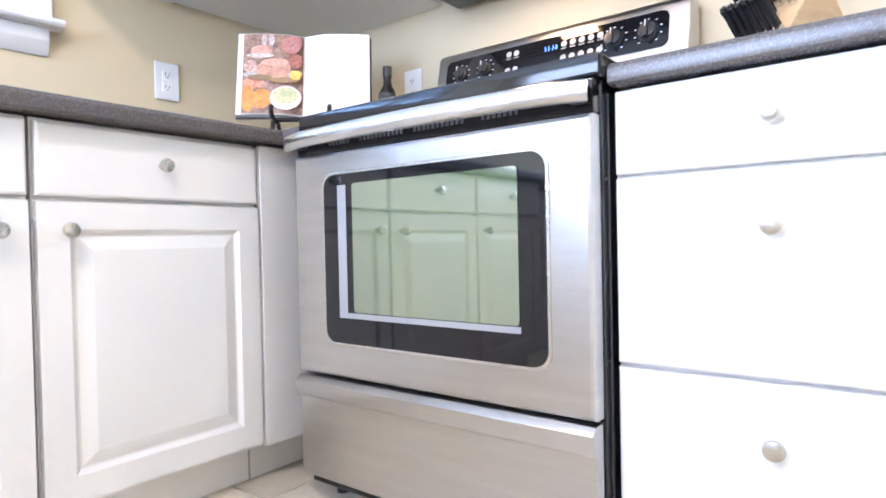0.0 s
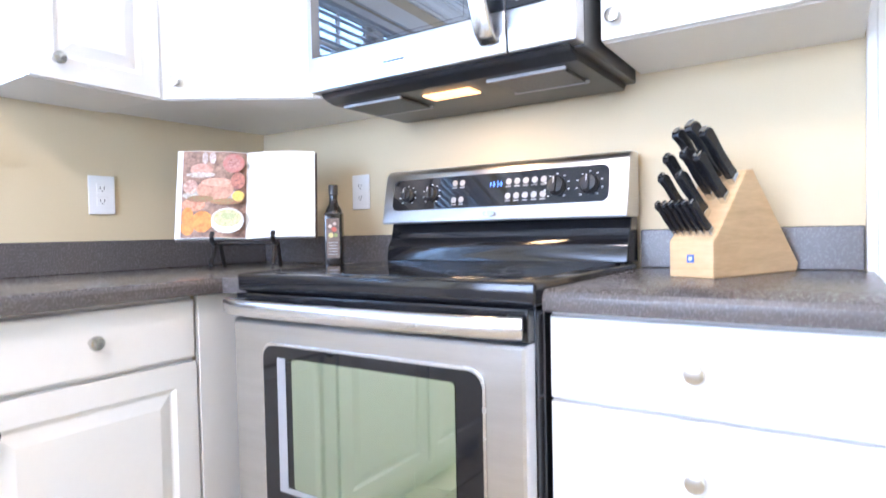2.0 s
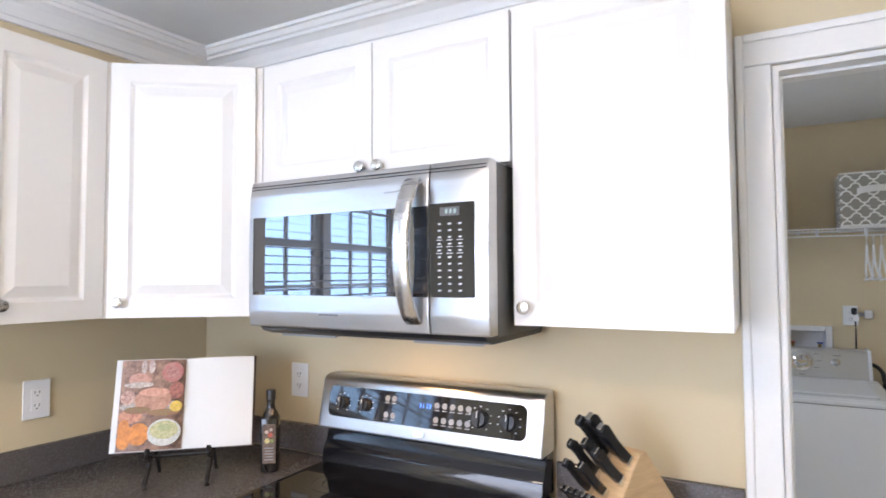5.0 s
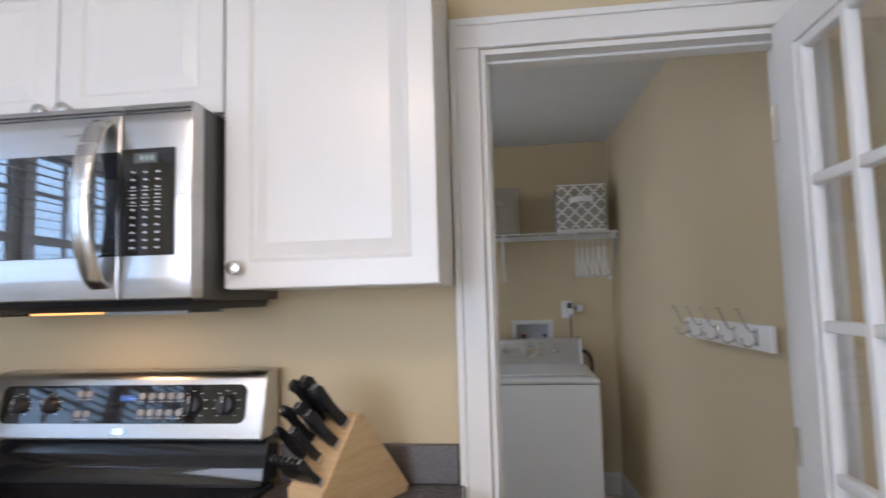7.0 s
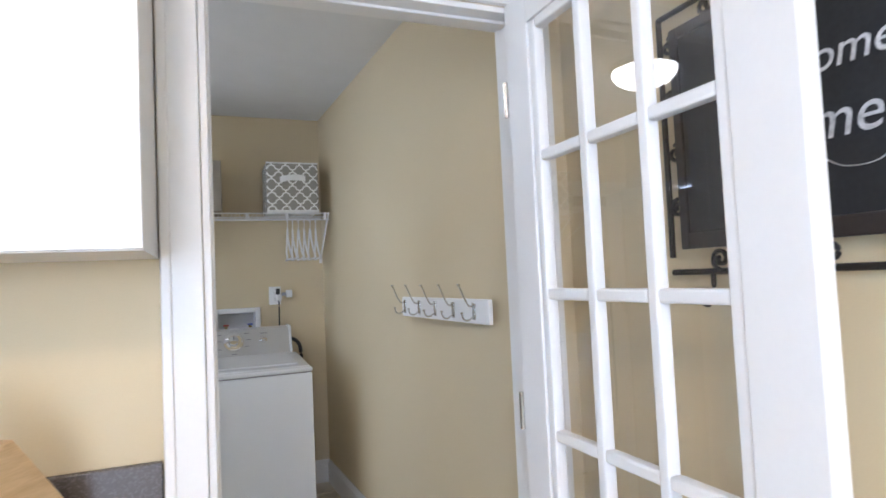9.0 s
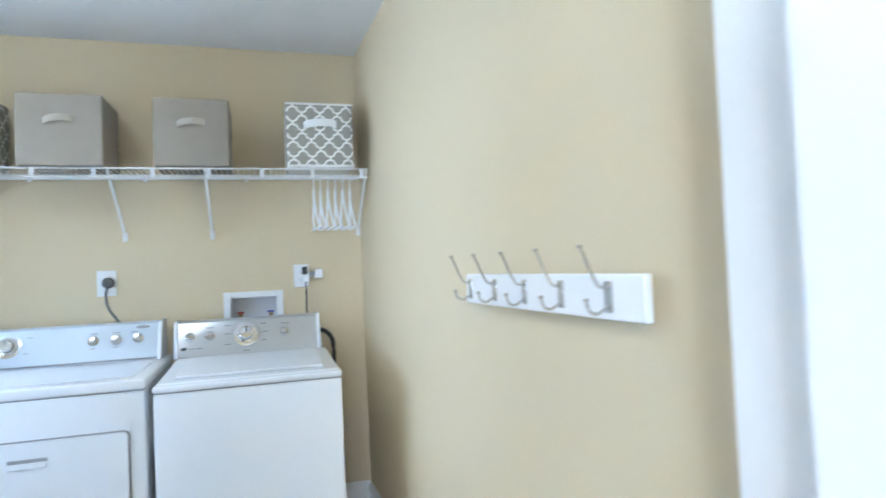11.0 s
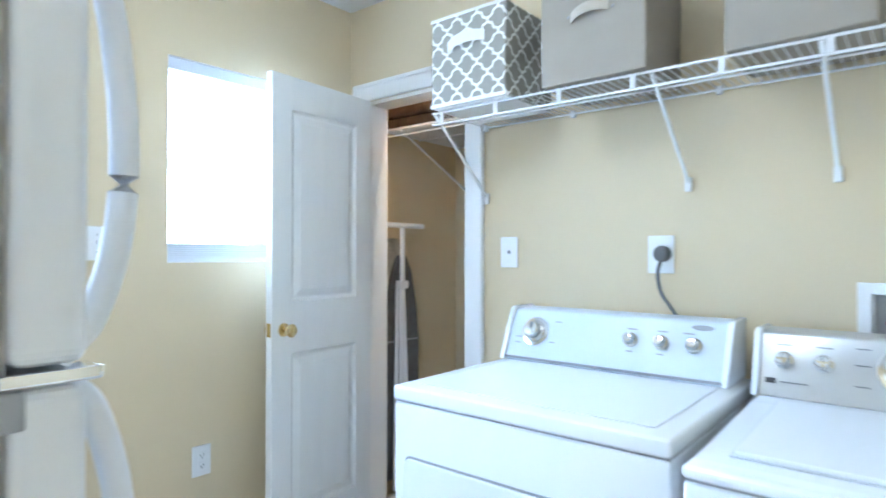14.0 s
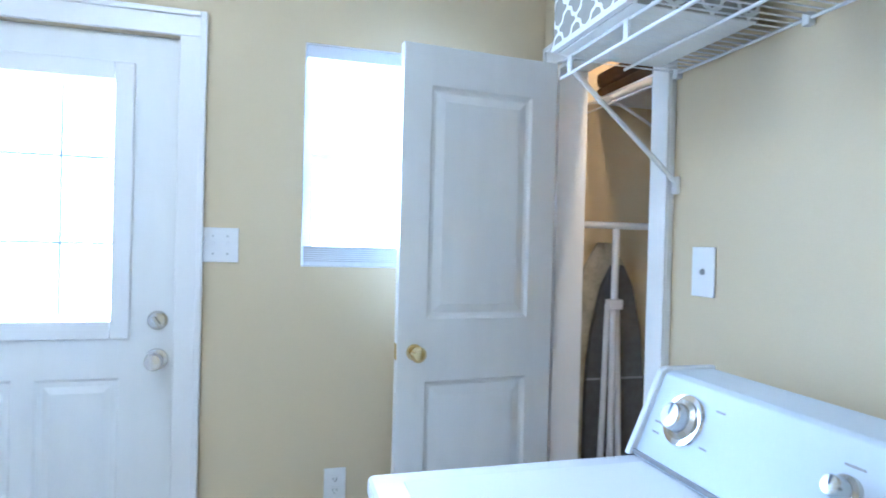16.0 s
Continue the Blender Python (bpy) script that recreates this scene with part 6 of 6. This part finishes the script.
for x in (-0.95, -0.25):
    part("bracket", rod(B(), (x, 2.98, 1.91), (x, 3.615, 1.6), 0.006, None, 8), WIRE, cs)
# assumed load on the shelf, added to keep the upper closet dark
fb = thing("folded_blanket", "dark brown stack added on the closet shelf to block light", "blanket", Matrix.Translation((-0.68, 3.3, 1.9285)))
for i in range(2):
    bm = slab(-0.48 + 0.015 * i, 0.47 - 0.02 * i, -0.29, 0.29, 0.062 * i, 0.062 * i + 0.06, 0.02, 3)
    part("block_slab", bm, mat("light_block_brown", (0.10, 0.07, 0.05), 0.95, var=0.2, vscale=20, grain=0.5, gscale=300, spec=0.1), fb)
cl = thing("closet_lamp", "bare warm bulb on the closet ceiling", "ceiling lamp", Matrix.Translation((-0.22, 2.93, LC)))
part("lamp_base", lathe(B(), [(0.05, -0.001), (0.048, -0.03), (0.03, -0.045)], None, 20), WHITEP, cl)
bb = part("bulb", lathe(B(), [(0.014, -0.045), (0.02, -0.07), (0.03, -0.095), (0.024, -0.118), (0.008, -0.126)], None, 18), BULB, cl)

# ---------------------------------------------------------------- floor tiles, piece by piece
fl = bpy.data.objects["floor"]
TS = 0.33
tile_mesh = mesh_of("tile", slab(-TS / 2 + 0.003, TS / 2 - 0.003, -TS / 2 + 0.003, TS / 2 - 0.003, -0.0115, 0.0, 0.0015, 1), TILE, False)
tn = tile_mesh.materials[0].node_tree
info = tn.nodes.new("ShaderNodeObjectInfo")
hs = tn.nodes.new("ShaderNodeHueSaturation")
mr = tn.nodes.new("ShaderNodeMapRange")
mr.inputs["To Min"].default_value, mr.inputs["To Max"].default_value = 0.9, 1.08
tn.links.new(info.outputs["Random"], mr.inputs["Value"])
tn.links.new(mr.outputs[0], hs.inputs["Value"])
tn.links.new([q for q in tn.nodes if q.type == "VALTORGB"][0].outputs[0], hs.inputs["Color"])
tn.links.new(hs.outputs[0], tn.nodes["Principled BSDF"].inputs["Base Color"])
for i in range(-4, 6):
    for j in range(-12, 11):
        t = new("tile", tile_mesh)
        t.parent = fl
        t.location = (i * TS + 0.05, j * TS + 0.08, 0.0)
